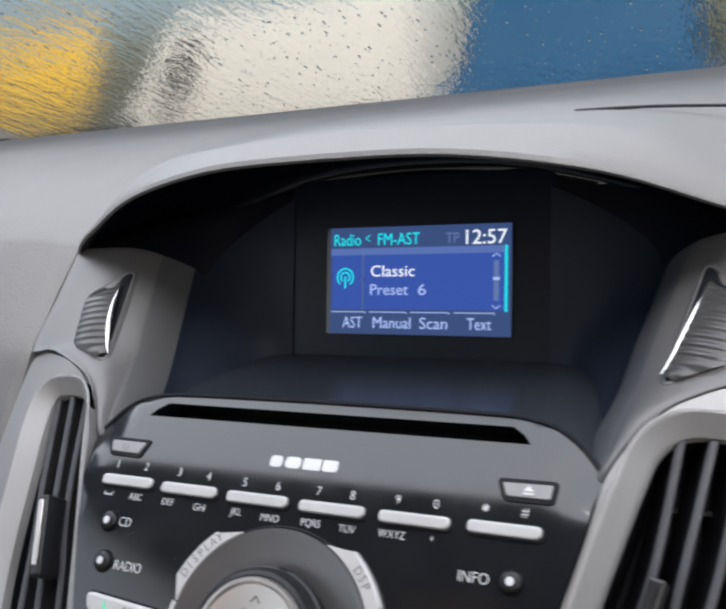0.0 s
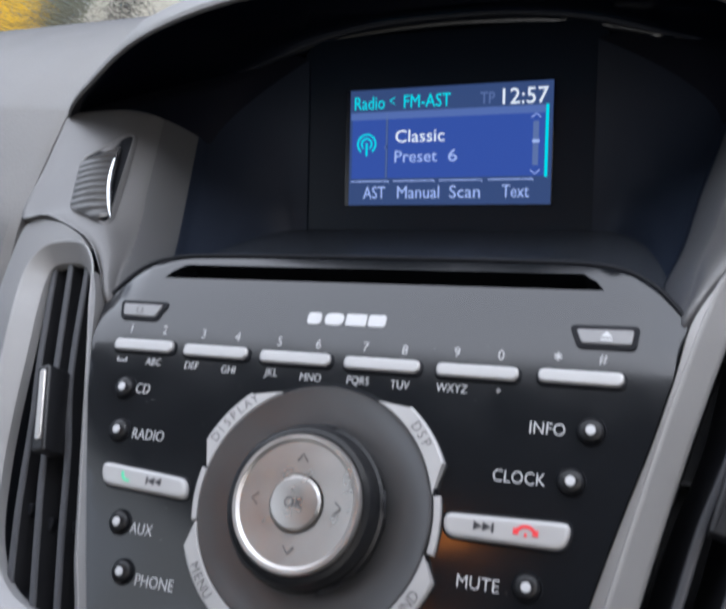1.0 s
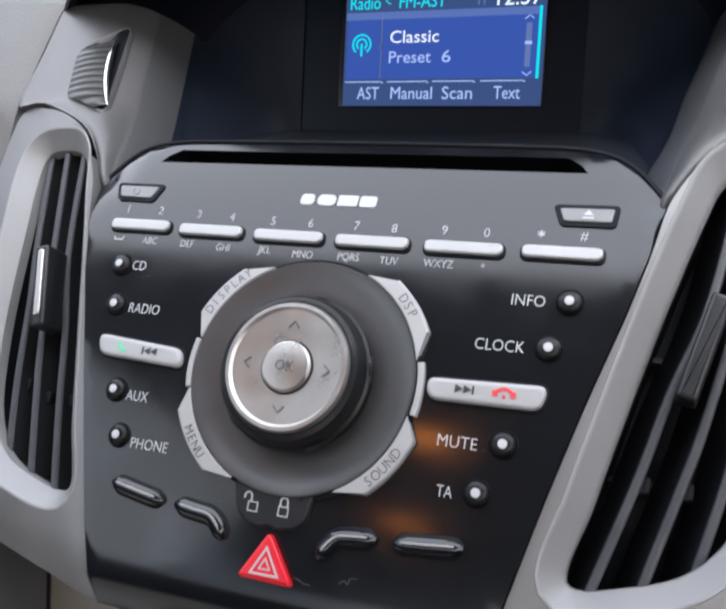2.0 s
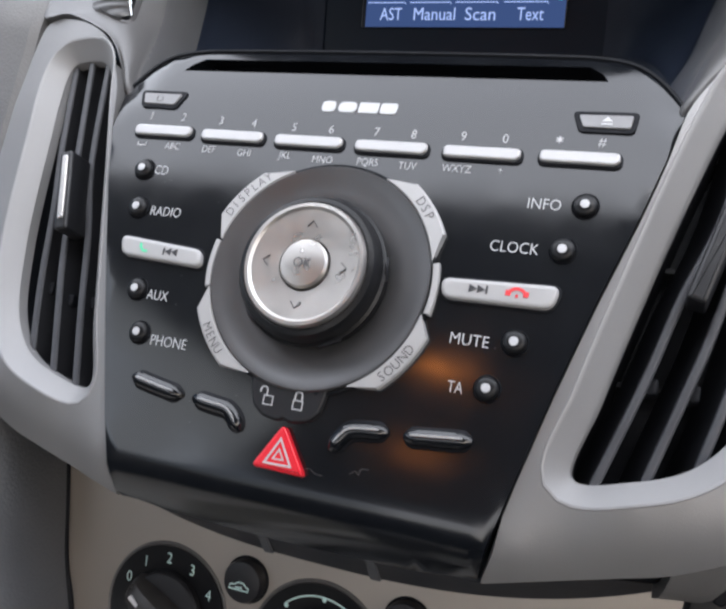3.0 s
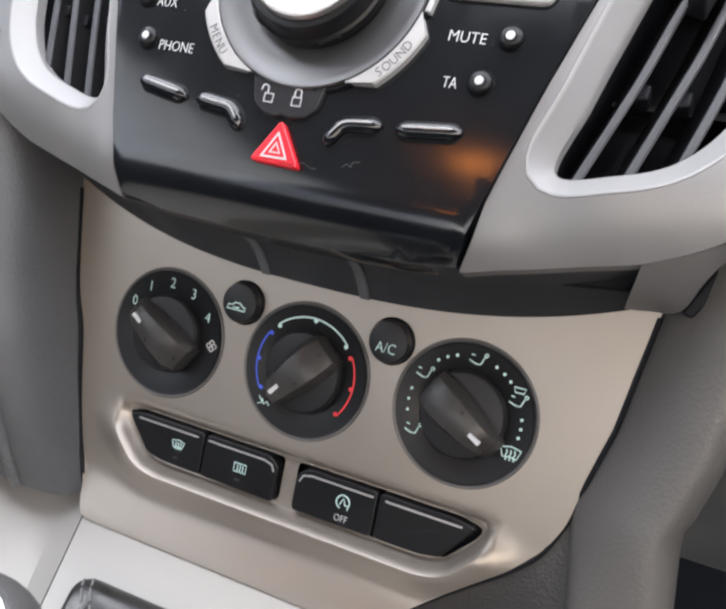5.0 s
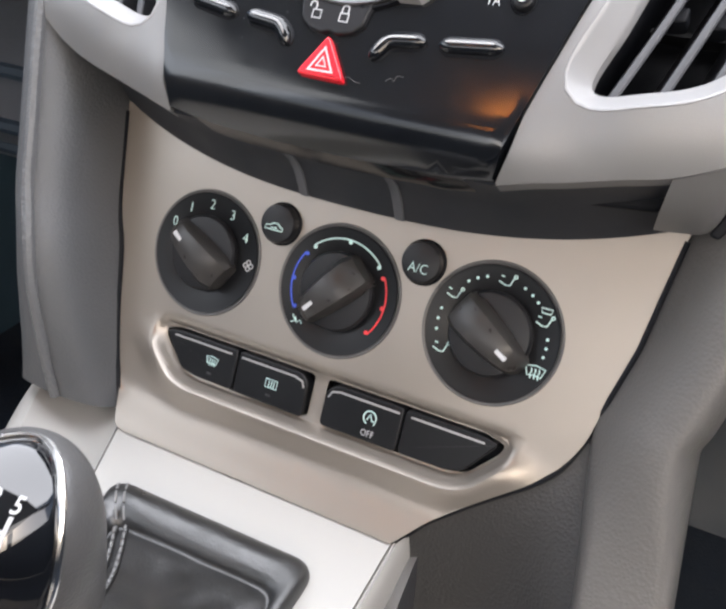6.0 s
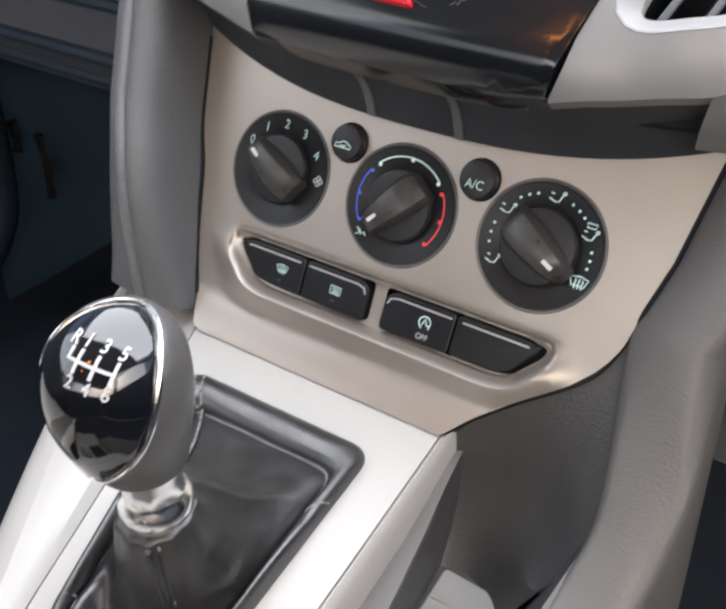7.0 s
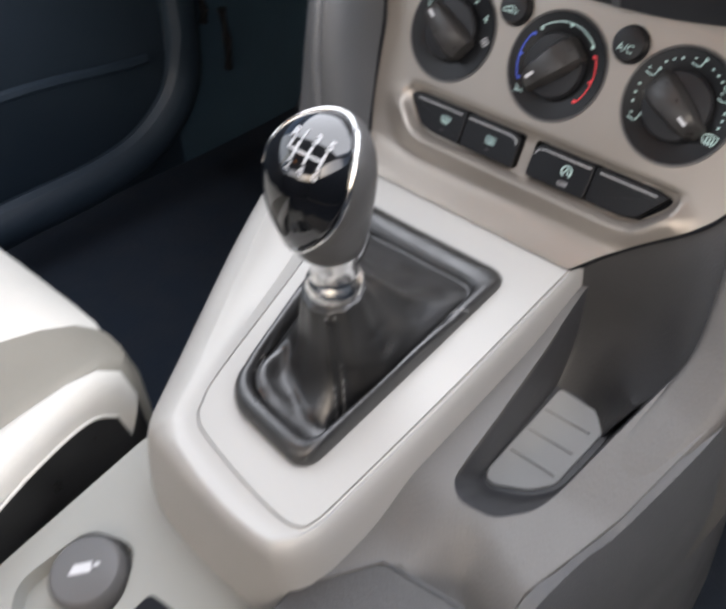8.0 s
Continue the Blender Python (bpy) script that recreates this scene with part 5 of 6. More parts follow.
def build_tray_front():
    """The concave wall that falls from the climate panel's lower corner into the tray."""
    edge = [(45, -83), (51.5, -78.6), (60, -68.6), (76, -54.6), (94, -40.6), (104.2, -29.4)]
    top = [CLIMATE_POSE @ Vector((u * MM, v * MM, -0.0015)) for u, v in edge] + [INNER_EDGE[0]]
    low = [Vector(p) for p in ((0.044, -0.128, 0.268), (0.056, -0.128, 0.268), (0.064, -0.126, 0.268), (0.074, -0.122, 0.268), (0.084, -0.122, 0.268), (0.091, -0.121, 0.268))] + [GEAR_POSE @ Vector((0.097, -0.025, -0.076))]
    top, low = (spline([tuple(p) for p in o], 5, False) for o in (top, low))
    right = resample(INNER_EDGE + [GEAR_POSE @ (Vector(p) * MM) for p in ((116.2, -27, -20), (107.6, -27, -43), (100, -26, -65))] + [low[-1]], 19)
    rows = []
    for k in range(19):
        f = k / 18
        off = right[k] - top[-1].lerp(low[-1], f)
        row = []
        for i, (p, q) in enumerate(zip(top, low)):
            t = i / (len(top) - 1)
            bow = math.sin(math.pi * f ** 1.3) * 0.016 * (1 - smooth01(0.6, 1.0, t)) * (0.4 + 0.6 * smooth01(0.0, 0.3, t))
            row.append(p.lerp(q, f) + Vector((0, bow, 0)) + off * smooth01(0.25, 1.0, t) ** 1.5)
        rows.append(row)
    side = [CLIMATE_POSE @ (Vector((u + 0.3, v, 0.2)) * MM) for u, v in ((123.5, 61), (120.8, 41), (118, 20), (113, 0))]
    tagged(part("trim_joint", tube([p + Vector((0, -0.0008, 0.0004)) for p in top[4:]] + list(reversed(side)), 0.0011, False, 6), RUBBER), "black joint beside the climate panel", "trim", kind="structure")
    left = [CLIMATE_POSE @ (Vector((u, v, 0.6)) * MM) for u, v in ((-124, 61), (-118.5, 20), (-112.6, 0), (-107.6, -30), (-102.6, -52), (-96, -71))]
    tagged(part("trim_joint", tube(spline([tuple(p) for p in left], 4, False), 0.0012, False, 6), RUBBER), "black joint between bolster and climate panel", "trim", kind="structure")
    # wall coloured dark to stand for the shade below the panel
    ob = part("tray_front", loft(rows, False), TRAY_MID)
    tagged(ob, "concave trim between climate panel and tray, its shade in the colour", "trim", kind="structure")


build_tray_front()


# ---- centre console: gear plate, surround, tray, rear deck ----
PLATE = [(49.3, -0.5), (47.8, -90), (45.3, -165), (43.8, -181), (40, -187), (29, -188.8), (3, -186.8), (-28.5, -181.5), (-38, -176.5), (-41.5, -171), (-48.5, -154), (-68, -75), (-90.5, -0.8)]
RIM = [(51.6, 0), (50.4, -90), (48.5, -168), (46, -186), (40.5, -195), (31, -200.5), (3, -200.5), (-30, -195), (-42, -189.5), (-49, -183), (-63, -154), (-107, -72), (-137, -10)]
WALL = [(55, 14), (54.4, -90), (53, -172), (50.5, -191), (44, -202), (33, -206.5), (2, -207), (-34, -203), (-52, -200), (-63, -194), (-80, -163), (-123, -81), (-152, -14)]
FOOT = [(57, 16), (56.5, -90), (55.5, -176), (53, -198), (47, -212), (34, -218), (2, -221), (-45, -219), (-66, -212), (-80, -202), (-92, -172), (-130, -84), (-158, -16)]
BOOT = [(28.5, -24.5), (25, -168), (-33, -162.5), (-70, -25.5)]


def open_round(pts):
    """The same rounding of corresponding outlines, from the front right corner round the rear to the front left."""
    n = [Vector((*p, 0)) for p in pts]
    return spline([tuple(p) for p in n], 5, False)


def build_console():
    con = thing("centre_console", GEAR_POSE, "pale silver centre console round the gear lever", "centre console")
    boot_hole = rounded(mm(BOOT), [0.010, 0.013, 0.016, 0.010], 5)
    plate = [(p.x, p.y) for p in open_round([(u * MM, v * MM) for u, v in PLATE])]
    part("gear_plate", sheet(plate, [boot_hole], lambda u, v: 0.0, 0.004, 0.012), PALE, con, "pale silver gear lever plate")
    A, B, C, D = (open_round([(u * MM, v * MM) for u, v in o]) for o in (grow(PLATE, 0.8) + [(-97, 16), (-106, 48)], RIM + [(-146, 16), (-157, 48)], WALL + [(-161, 14), (-172, 46)], FOOT + [(-172, 12), (-182, 44)]))
    rows = [[(p.x, p.y, -0.003) for p in A], [(p.x, p.y, 0.0) for p in A]]
    for t, h in ((0.35, -0.5), (0.65, -0.2), (0.88, 0.5)):
        dip = [min(1.0, max(0.0, ((b - a).length - 0.012) / 0.03)) for a, b in zip(A, B)]
        rows.append([(a.x + (b.x - a.x) * t, a.y + (b.y - a.y) * t, h * MM - 0.010 * d * math.sin(math.pi * t)) for a, b, d in zip(A, B, dip)])
    rows.append([(p.x, p.y, 0.0006) for p in B])
    for t, h in ((0.28, -0.8), (0.58, -3.6), (0.84, -8.6), (1.0, -15)):
        rows.append([(b.x + (c.x - b.x) * t, b.y + (c.y - b.y) * t, h * MM) for b, c in zip(B, C)])
    rows.append([(p.x, p.y, -0.075) for p in D])
    rows.append([(p.x, p.y, -0.30) for p in D])
    part("surround", loft(rows, False), PALE, con, "pale silver sloping surround")
    # tray beside the gear plate: a soft lip round a sloping well
    rim_pts = [(57.0, 45), (57.6, 4), (59.3, -17), (61.5, -40), (63.8, -62), (66.2, -85), (68.0, -106), (70.0, -122), (78.5, -129), (93, -124), (105, -108), (109, -91), (114.2, -60), (118.8, -34), (122.5, -14), (126, 45)]
    low_pts = [(58.0, 45), (58.4, 4), (59.4, -14), (60.0, -30), (60.2, -45), (60.2, -62), (60.0, -78), (61.0, -91), (69, -94.5), (86, -86), (95.5, -74), (97.5, -60), (98.5, -42), (98.8, -26), (99.5, -14), (101, 45)]
    opening = rounded(mm(rim_pts), 0.005, 3)
    floor_line = rounded(mm(low_pts), 0.005, 3)
    deck = mm([(48, 60), (48, -198), (67.5, -169), (107.5, -163.5), (117, -173), (122, -168), (129.5, -115), (136, -89), (146.5, -30), (140, 0), (120, 60)])
    def deck_h(u, v):
        v0 = 0.1265 + 0.40 * max(0.0, u - 0.092)
        k = smooth01(0.074, 0.104, u)
        rail = -0.0285 + 0.265 * max(0.0, v + 0.096)
        lip = -0.0195 + 0.006 * smooth01(-0.045, 0.004, v)
        return lip * (1 - k) + rail * k - (0.0090 + 0.016 * k) * smooth01(0, 0.038, -v - v0)
    part("tray_deck", sheet(deck, [opening], deck_h, 0.004, 0.006), TRAY_GREY, con, "grey tray deck with a soft lip")
    rows = []
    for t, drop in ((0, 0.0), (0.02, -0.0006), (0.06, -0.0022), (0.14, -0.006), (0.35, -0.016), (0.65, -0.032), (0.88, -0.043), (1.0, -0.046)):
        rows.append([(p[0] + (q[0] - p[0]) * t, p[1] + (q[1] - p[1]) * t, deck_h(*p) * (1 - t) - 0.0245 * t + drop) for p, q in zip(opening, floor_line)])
    # shade inside the well comes from its darker colour
    part("tray", loft(rows, True, (False, True)), TRAY_DARK, con, "deep grey tray, darkened in colour for shade")
    rubber = rounded(mm([(62.6, -21.5), (61.2, -86), (64, -91), (69, -91.5), (85, -83), (93.5, -72.5), (95.8, -33), (95.6, -23.2)]), 0.003, 3)
    mat_ob = part("tray_mat", solid(rubber, -0.072, -0.0690, 0.0008), MAT, con, "grey rubber mat with cross ribs")
    for v in (-37.5, -53, -69):
        part("rib", tube([(0.0640, v * MM, -0.0688), (0.070, v * MM, -0.0686), (0.085, (v + 0.4) * MM, -0.0686), (0.0905, (v + 0.6) * MM, -0.0688)], 0.0009, False, 8), MAT, mat_ob)
    # outer wall of the tray down to the floor
    path = [(138, 60), (145, 0), (146.5, -30), (136, -89), (129.5, -115), (124, -160), (121, -175), (119, -215)]
    P = spline([(u * MM, v * MM, 0) for u, v in path], 5, False)
    rows = [[(p.x - 0.002, p.y, deck_h(p.x - 0.002, p.y) - 0.0005) for p in P], [(p.x + 0.003, p.y - 0.001, deck_h(p.x - 0.002, p.y) - 0.004) for p in P], [(p.x + 0.007, p.y - 0.002, -0.05) for p in P], [(p.x + 0.010, p.y - 0.004, -0.09) for p in P], [(p.x + 0.018, p.y - 0.006, -0.33) for p in P]]
    part("outer_wall", loft(rows, False), BOLSTER, con, "grained grey console side")
    # rear deck with its socket cap
    rear = rounded(mm([(-94, -190), (58, -190), (62, -480), (-94, -480)]), 0.003, 2)
    recess = rounded(mm([(-74, -244), (-46, -233), (-28, -256), (-34, -294), (-62, -300), (-79, -286)]), 0.010, 4)
    part("rear_deck", sheet(rear, [recess], lambda u, v: -0.0595, 0.03, 0.02), DECK, con, "silver-grey rear deck")
    part("cap_recess", loft([[(*p, -0.0595) for p in grow(recess, 0.0012)], [(*p, -0.0605) for p in recess], [(*p, -0.068) for p in grow(recess, -0.002)]], True, (False, True)), DECK, con, "shallow recess round the cap")
    part("dark_bay", solid(rounded(mm([(-21, -244), (34, -237), (34, -330), (-21, -330)]), 0.004, 3), -0.062, -0.0590, 0.0008), RUBBER, con, "dark open bay")
    cap = part("socket_cap", ring([(0.0193, -0.068), (0.0195, -0.058), (0.0188, -0.0545), (0.0170, -0.0525), (0.0110, -0.0515), (0, -0.0512)], (-0.0525, -0.2585), 48), PEWTER, con, "domed grey socket cap")
    bm = bmesh.new()
    c, t = (-53.0, -259), radians(52)
    for x, y, w, h in ((0, 0, 9.5, 5.2), (7.4, 0.6, 2.6, 1.8), (-5.4, -1.2, 1.6, 2.0)):
        pts = [(x - w / 2, y - h / 2), (x + w / 2, y - h / 2), (x + w / 2, y + h / 2), (x - w / 2, y + h / 2)]
        solid(mm([(c[0] + a * math.cos(t) - b * math.sin(t), c[1] + a * math.sin(t) + b * math.cos(t)) for a, b in pts]), -0.0516, -0.0509, bm=bm)
    part("symbol", bm, PRINT, cap)
    side = rounded(mm([(44, -199), (67.5, -168.2), (107.5, -162.8), (121, -176), (124, -215), (122, -330), (44, -330)]), 0.003, 3)
    cover = part("side_cover", solid(side, -0.20, -0.0295, 0.0015), TRAY_MID, con, "dark grey side cover")
    part("joint", tube([(u * MM, v * MM, -0.0290) for u, v in ((46, -197.4), (67.3, -168.0), (107.6, -162.6))], 0.0007, False, 6), BOLSTER, cover)


build_console()


# ---- gear lever ----
def build_gear():
    gear = thing("gear_lever", pose(-0.0045, -0.2133, 0.340), "black and chrome gear knob over a creased black leather gaiter", "gear lever")
    inv = Matrix.Translation((0.0045, 0.2133, -0.340)) @ GEAR_POSE
    base = [Vector((*p, 0)) for p in rounded(mm(BOOT), [0.010, 0.013, 0.016, 0.010], 7)]
    n = len(base)
    dense = []
    for i in range(n):
        a, b = base[i], base[(i + 1) % n]
        k = max(1, int((b - a).length / 0.005))
        dense += [a.lerp(b, j / k) for j in range(k)]
    base = dense
    n = len(base)
    c = Vector((-0.0045, -0.1105, 0))
    neck = Vector((-0.0060, -0.1065, 0))
    rows = []
    def run(t, table):
        for (t0, h0), (t1, h1) in zip(table, table[1:]):
            if t <= t1:
                return h0 + (h1 - h0) * (t - t0) / (t1 - t0)
        return table[-1][1]
    # a padded bead round the edge, a taut panel rising in front, a steep wall above a slack bag behind
    bead = ((-0.03, -5.0), (-0.028, 0.8), (-0.014, 4.0), (0.020, 7.2), (0.085, 9.4), (0.150, 9.0), (0.195, 7.0), (0.225, 3.6), (0.240, 1.2))
    taut = ((0.240, 1.2), (0.255, 1.0), (0.27, 1.6), (0.30, 3.2), (0.37, 6.0), (0.45, 9.0), (0.54, 12.8), (0.63, 17.5), (0.72, 23.0), (0.80, 29.5), (0.87, 36.5), (0.93, 42.0), (0.97, 44.6), (1.0, 46.5), (1.03, 47.0))
    slack = ((0.240, 0.6), (0.255, -0.2), (0.27, -0.9), (0.30, -1.8), (0.37, -2.6), (0.45, -2.8), (0.54, -1.8), (0.63, 1.5), (0.72, 7.0), (0.80, 15.0), (0.87, 27.0), (0.93, 37.0), (0.97, 43.0), (1.0, 46.5), (1.03, 47.0))
    for t in [k for k, _ in bead] + [k for k, _ in taut[1:]]:
        row = []
        for i, p in enumerate(base):
            d = p - c
            a = math.atan2(d.y, d.x)
            deg = math.degrees(a)
            pucker = 1 + 0.03 * math.sin(11 * a)
            q = c + d * (1 - min(0, t) * 0.6) if t <= 0 else p.lerp(neck + Vector((math.cos(a), math.sin(a), 0)) * 0.0142 * pucker * (1 if t < 1.01 else 0.7), min(t, 1))
            if t <= 0.241:
                corner = max(math.exp(-(((deg - m + 180) % 360 - 180) / 3.0) ** 2) for m in (-131, -66, 57, 126))
                ahead = math.exp(-((deg - 88) / 42) ** 4)
                hh = run(t, bead) * (1 - (0.10 * corner + 0.25 * ahead) * (t > -0.02)) + 2.2 * ahead * smooth01(0.16, 0.24, t)
            else:
                behind = math.exp(-((deg + 88) / 62) ** 4)
                hh = run(t, taut) + (run(t, slack) - run(t, taut)) * behind
                w = math.sin(math.pi * min(1.0, (t - 0.24) / 0.73) ** 0.8)
                seam = math.exp(-((deg + 52) / 7) ** 2)
                bag = math.exp(-((deg + 122) / 26) ** 2) * math.exp(-((t - 0.36) / 0.17) ** 2)
                belly = math.exp(-((deg - 18) / 26) ** 2) * math.exp(-((t - 0.52) / 0.2) ** 2)
                hollow = math.exp(-((deg - 88) / 26) ** 2) * math.exp(-((t - 0.62) / 0.2) ** 2)
                ahead = math.exp(-((deg - 88) / 42) ** 4)
                crevice = math.exp(-((deg + 36) / 26) ** 2) * math.exp(-((t - 0.38) / 0.16) ** 2)
                hh += 9.5 * bag + 9.0 * belly - 4.5 * hollow + 2.0 * seam * w + 2.2 * ahead * (1 - smooth01(0.2, 0.5, t)) - 13.0 * crevice
                hh += w * (3.0 * noise.noise(Vector((q.x * 48, q.y * 48, 1.7))) + 1.0 * noise.noise(Vector((q.x * 120, q.y * 120, 4.0))) + 0.8 * bag * math.sin(60 * t + 2 * a))
                hh = max(hh, -12.0)
            row.append(inv @ Vector((q.x, q.y, hh * MM)))
        rows.append(row)
    cols = [spline([tuple(r[k]) for r in rows], 2, False) for k in range(n)]
    rows = [list(r) for r in zip(*cols)]
    boot = part("gaiter", loft(rows), LEATHER, gear, "creased black leather gaiter", 60)
    # stitched seams: raised double rows from the front corner and behind the lever, pinched bead at the corners
    def spoke(deg):
        return min(range(n), key=lambda k: abs(((math.degrees(math.atan2(base[k].y - c.y, base[k].x - c.x)) - deg + 180) % 360) - 180))

    def sew(line, pitch, thick, lift):
        line = resample(line, max(2, int(sum((q - p).length for p, q in zip(line, line[1:])) / pitch)))
        for p, q in zip(line, line[1:]):
            up_ = Vector((0, 0, lift))
            part("stitch", tube([p.lerp(q, 0.12) + up_ * 0.4, p.lerp(q, 0.3) + up_, p.lerp(q, 0.7) + up_, p.lerp(q, 0.88) + up_ * 0.4], thick, False, 6), THREAD, boot)

    for deg, j0, j1 in ((126, 16, 42), (-52, 20, 42)):
        i = spoke(deg)
        line = [rows[j][i] for j in range(j0, j1)]
        flat = [(q - p).normalized().cross(Vector((0, 0, 1))).normalized() for p, q in zip(line, line[1:])]
        flat.append(flat[-1])
        for off in (-0.0021, 0.0021):
            row = [p + f * off for p, f in zip(line, flat)]
            part("seam", tube([p + Vector((0, 0, 0.0002)) for p in row], 0.0011, False, 8), LEATHER, boot, "raised leather seam")
            sew(row, 0.0042, 0.0007, 0.0013)
    for deg in (-131, -66, 57, 126):
        i = spoke(deg)
        for k in (-1, 1):
            sew([rows[j][(i + k) % n] for j in range(4, 15)], 0.0045, 0.0006, 0.0006)
    right = sorted((i for i in range(n) if 345 < (math.degrees(math.atan2(base[i].y - c.y, base[i].x - c.x)) - 330) % 360 + 330 < 410), key=lambda i: base[i].y)
    sew([rows[18][i] for i in right], 0.0045, 0.0006, 0.0006)
    up = Vector((0.004, -0.006, 0.10)).normalized()
    rot = Vector((0, 0, 1)).rotation_difference(up).to_matrix().to_4x4()
    stem = Matrix.Translation((-0.002, 0.002, 0.0445)) @ rot
    part("collar", ring([(0.0110, -0.004), (0.0128, -0.001), (0.0134, 0.002), (0.0133, 0.0065), (0.0126, 0.0092), (0.0112, 0.0108), (0.0104, 0.0130), (0.0108, 0.0200), (0.0122, 0.030)], (0, 0), 40), SATIN_CHROME, gear, "polished metal collar", m=stem)
    # knob: a pear shape, wider to the rear, its cap tilted to the driver
    prof = [(0.0105, 0.0), (0.0155, 0.002), (0.0190, 0.010), (0.0222, 0.022), (0.0248, 0.036), (0.0256, 0.046), (0.0248, 0.055), (0.0222, 0.0628), (0.0170, 0.0692), (0.0090, 0.0728), (0, 0.0738)]
    km = Matrix.Translation((-0.002, 0.002, 0.0445)) @ rot @ Matrix.Translation((0, 0, 0.025)) @ Matrix.Translation((0, 0, 0.0012)) @ Matrix.Scale(0.875, 4)
    bm = ring([(r, z) for r, z in [tuple(p) for p in spline(prof, 3, False)] if r > 1e-5] + [(0, 0.0738)], (0, 0), 48)
    for v in bm.verts:
        k = v.co.z / 0.074
        v.co.y = v.co.y * (1.06 if v.co.y < 0 else 0.98) - 0.004 * math.sin(math.pi * k)
        v.co.x *= 0.98
    bm.normal_update()
    tree = BVHTree.FromBMesh(bm)
    f = Vector((0.24, -0.76, 0.60)).normalized()
    su = (Vector((1, 0, 0)) - f * f.x).normalized()
    sv = f.cross(su).normalized()
    if sv.z < 0:
        sv = -sv
    mid = Vector((0, -0.006, 0.042))
    def drop(a, b, lift=0.0):
        o = mid + su * a + sv * b + f * 0.08
        hit = tree.ray_cast(o, -f)
        p = hit[0] if hit[0] else mid + su * a + sv * b
        return p + (p - Vector((0, -0.003, 0.038))).normalized() * lift
    def edge(a, k=1.0):
        w = 0.0236 * (1 - 0.26 * max(0, -math.sin(a)) ** 2) * (1 - 0.12 * max(0.0, math.cos(a)))
        return w * k * math.cos(a), (0.0338 if math.sin(a) > 0 else 0.0325) * k * math.sin(a)
    for v in bm.verts:
        d = v.co - mid
        a, b = d.dot(su), d.dot(sv)
        th = math.atan2(b / 0.031, a / 0.0228)
        ea, eb = edge(th)
        if d.dot(f) > 0.004 and math.hypot(a, b) < 0.98 * math.hypot(ea, eb):
            v.co -= v.normal * 0.0018
    part("knob", bm, KNOB_GREY, gear, "grey leather-wrapped knob", 60, m=km)
    N = 56
    rows = [[drop(*edge(2 * math.pi * i / N, k), 0.0006 - (0.0012 if k > 0.99 else 0)) for i in range(N)] for k in (1.0, 0.97, 0.9, 0.8, 0.7, 0.6, 0.5, 0.4, 0.3, 0.2, 0.1)]
    cap = part("cap", loft(rows, True, (False, True)), CAP_GLOSS, gear, "gloss black knob cap with the shift pattern", 60, m=km)
    part("cap_trim", tube([drop(*edge(2 * math.pi * i / N, 1.0), 0.0005) for i in range(N)], [0.0007 + 0.0006 * max(0.0, math.cos(2 * math.pi * i / N - 0.5)) for i in range(N)], True, 8), SATIN_CHROME, cap, "chrome trim ring")
    # shift pattern
    def on_cap(bm, lift=0.0009):
        for v in bm.verts:
            v.co = drop(v.co.x, v.co.y, lift + (0.0001 if v.co.z > 0 else -0.0003))
        return bm
    cx, cy = 1.8, 13.0
    lines = [[(u, y) for y in (-4.0, -2.0, 0, 2.0, 4.0)] for u in (-6.2, 0, 6.2)]
    lines += [[(u, 0) for u in (-5.6, -3.3, -0.6)], [(u, 0) for u in (0.6, 3.3, 5.6)], [(-9.8, 3.6), (-9.8, 0), (-6.8, 0)]]
    for pts in lines:
        part("shift_line", on_cap(stroke([(cx + u, cy + y) for u, y in pts], 0.1, 1.1, None, None, bm=bmesh.new())), PRINT, cap)
    for ch, u, y in (("1", -6.2, 6.6), ("3", 0, 6.8), ("5", 6.2, 6.6), ("2", -6.2, -6.8), ("4", 0, -7.0), ("6", 6.2, -6.8), ("R", -11.0, 6.0)):
        bm = text_mesh(ch, 0.0060, 0.0001, 0.9, "CENTER", 0.012)
        bmesh.ops.translate(bm, vec=((cx + u) * MM, (cy + y) * MM, 0), verts=bm.verts)
        part("digit", on_cap(bm), PRINT, cap)


build_gear()


# ---- passenger side: floor, door, seat ----
floor = part("floor", solid([(-0.74, -1.75), (0.74, -1.75), (0.74, 0.75), (-0.74, 0.75)], -0.05, 0.0), CARPET)
tagged(floor, "dark carpeted car floor", "floor", kind="structure")
tunnel = part("carpet_tunnel", loft([[(-0.30, y, 0.0), (-0.22, y, 0.015), (-0.165, y, 0.06), (-0.152, y, 0.14), (-0.148, y, 0.20)] for y in (-0.60, -0.3, -0.1, 0.1, 0.3, 0.5)], False), CARPET)
tagged(tunnel, "dark carpet over the centre tunnel", "carpet", kind="structure")
bulk = part("footwell_bulkhead", loft([[(x, 0.30, 0.40), (x, 0.42, 0.30), (x, 0.46, 0.12), (x, 0.36, 0.0)] for x in (-0.74, -0.5, -0.2, 0.2, 0.5, 0.74)], False), DOOR)
tagged(bulk, "dark trimmed footwell bulkhead", "bulkhead", kind="structure")


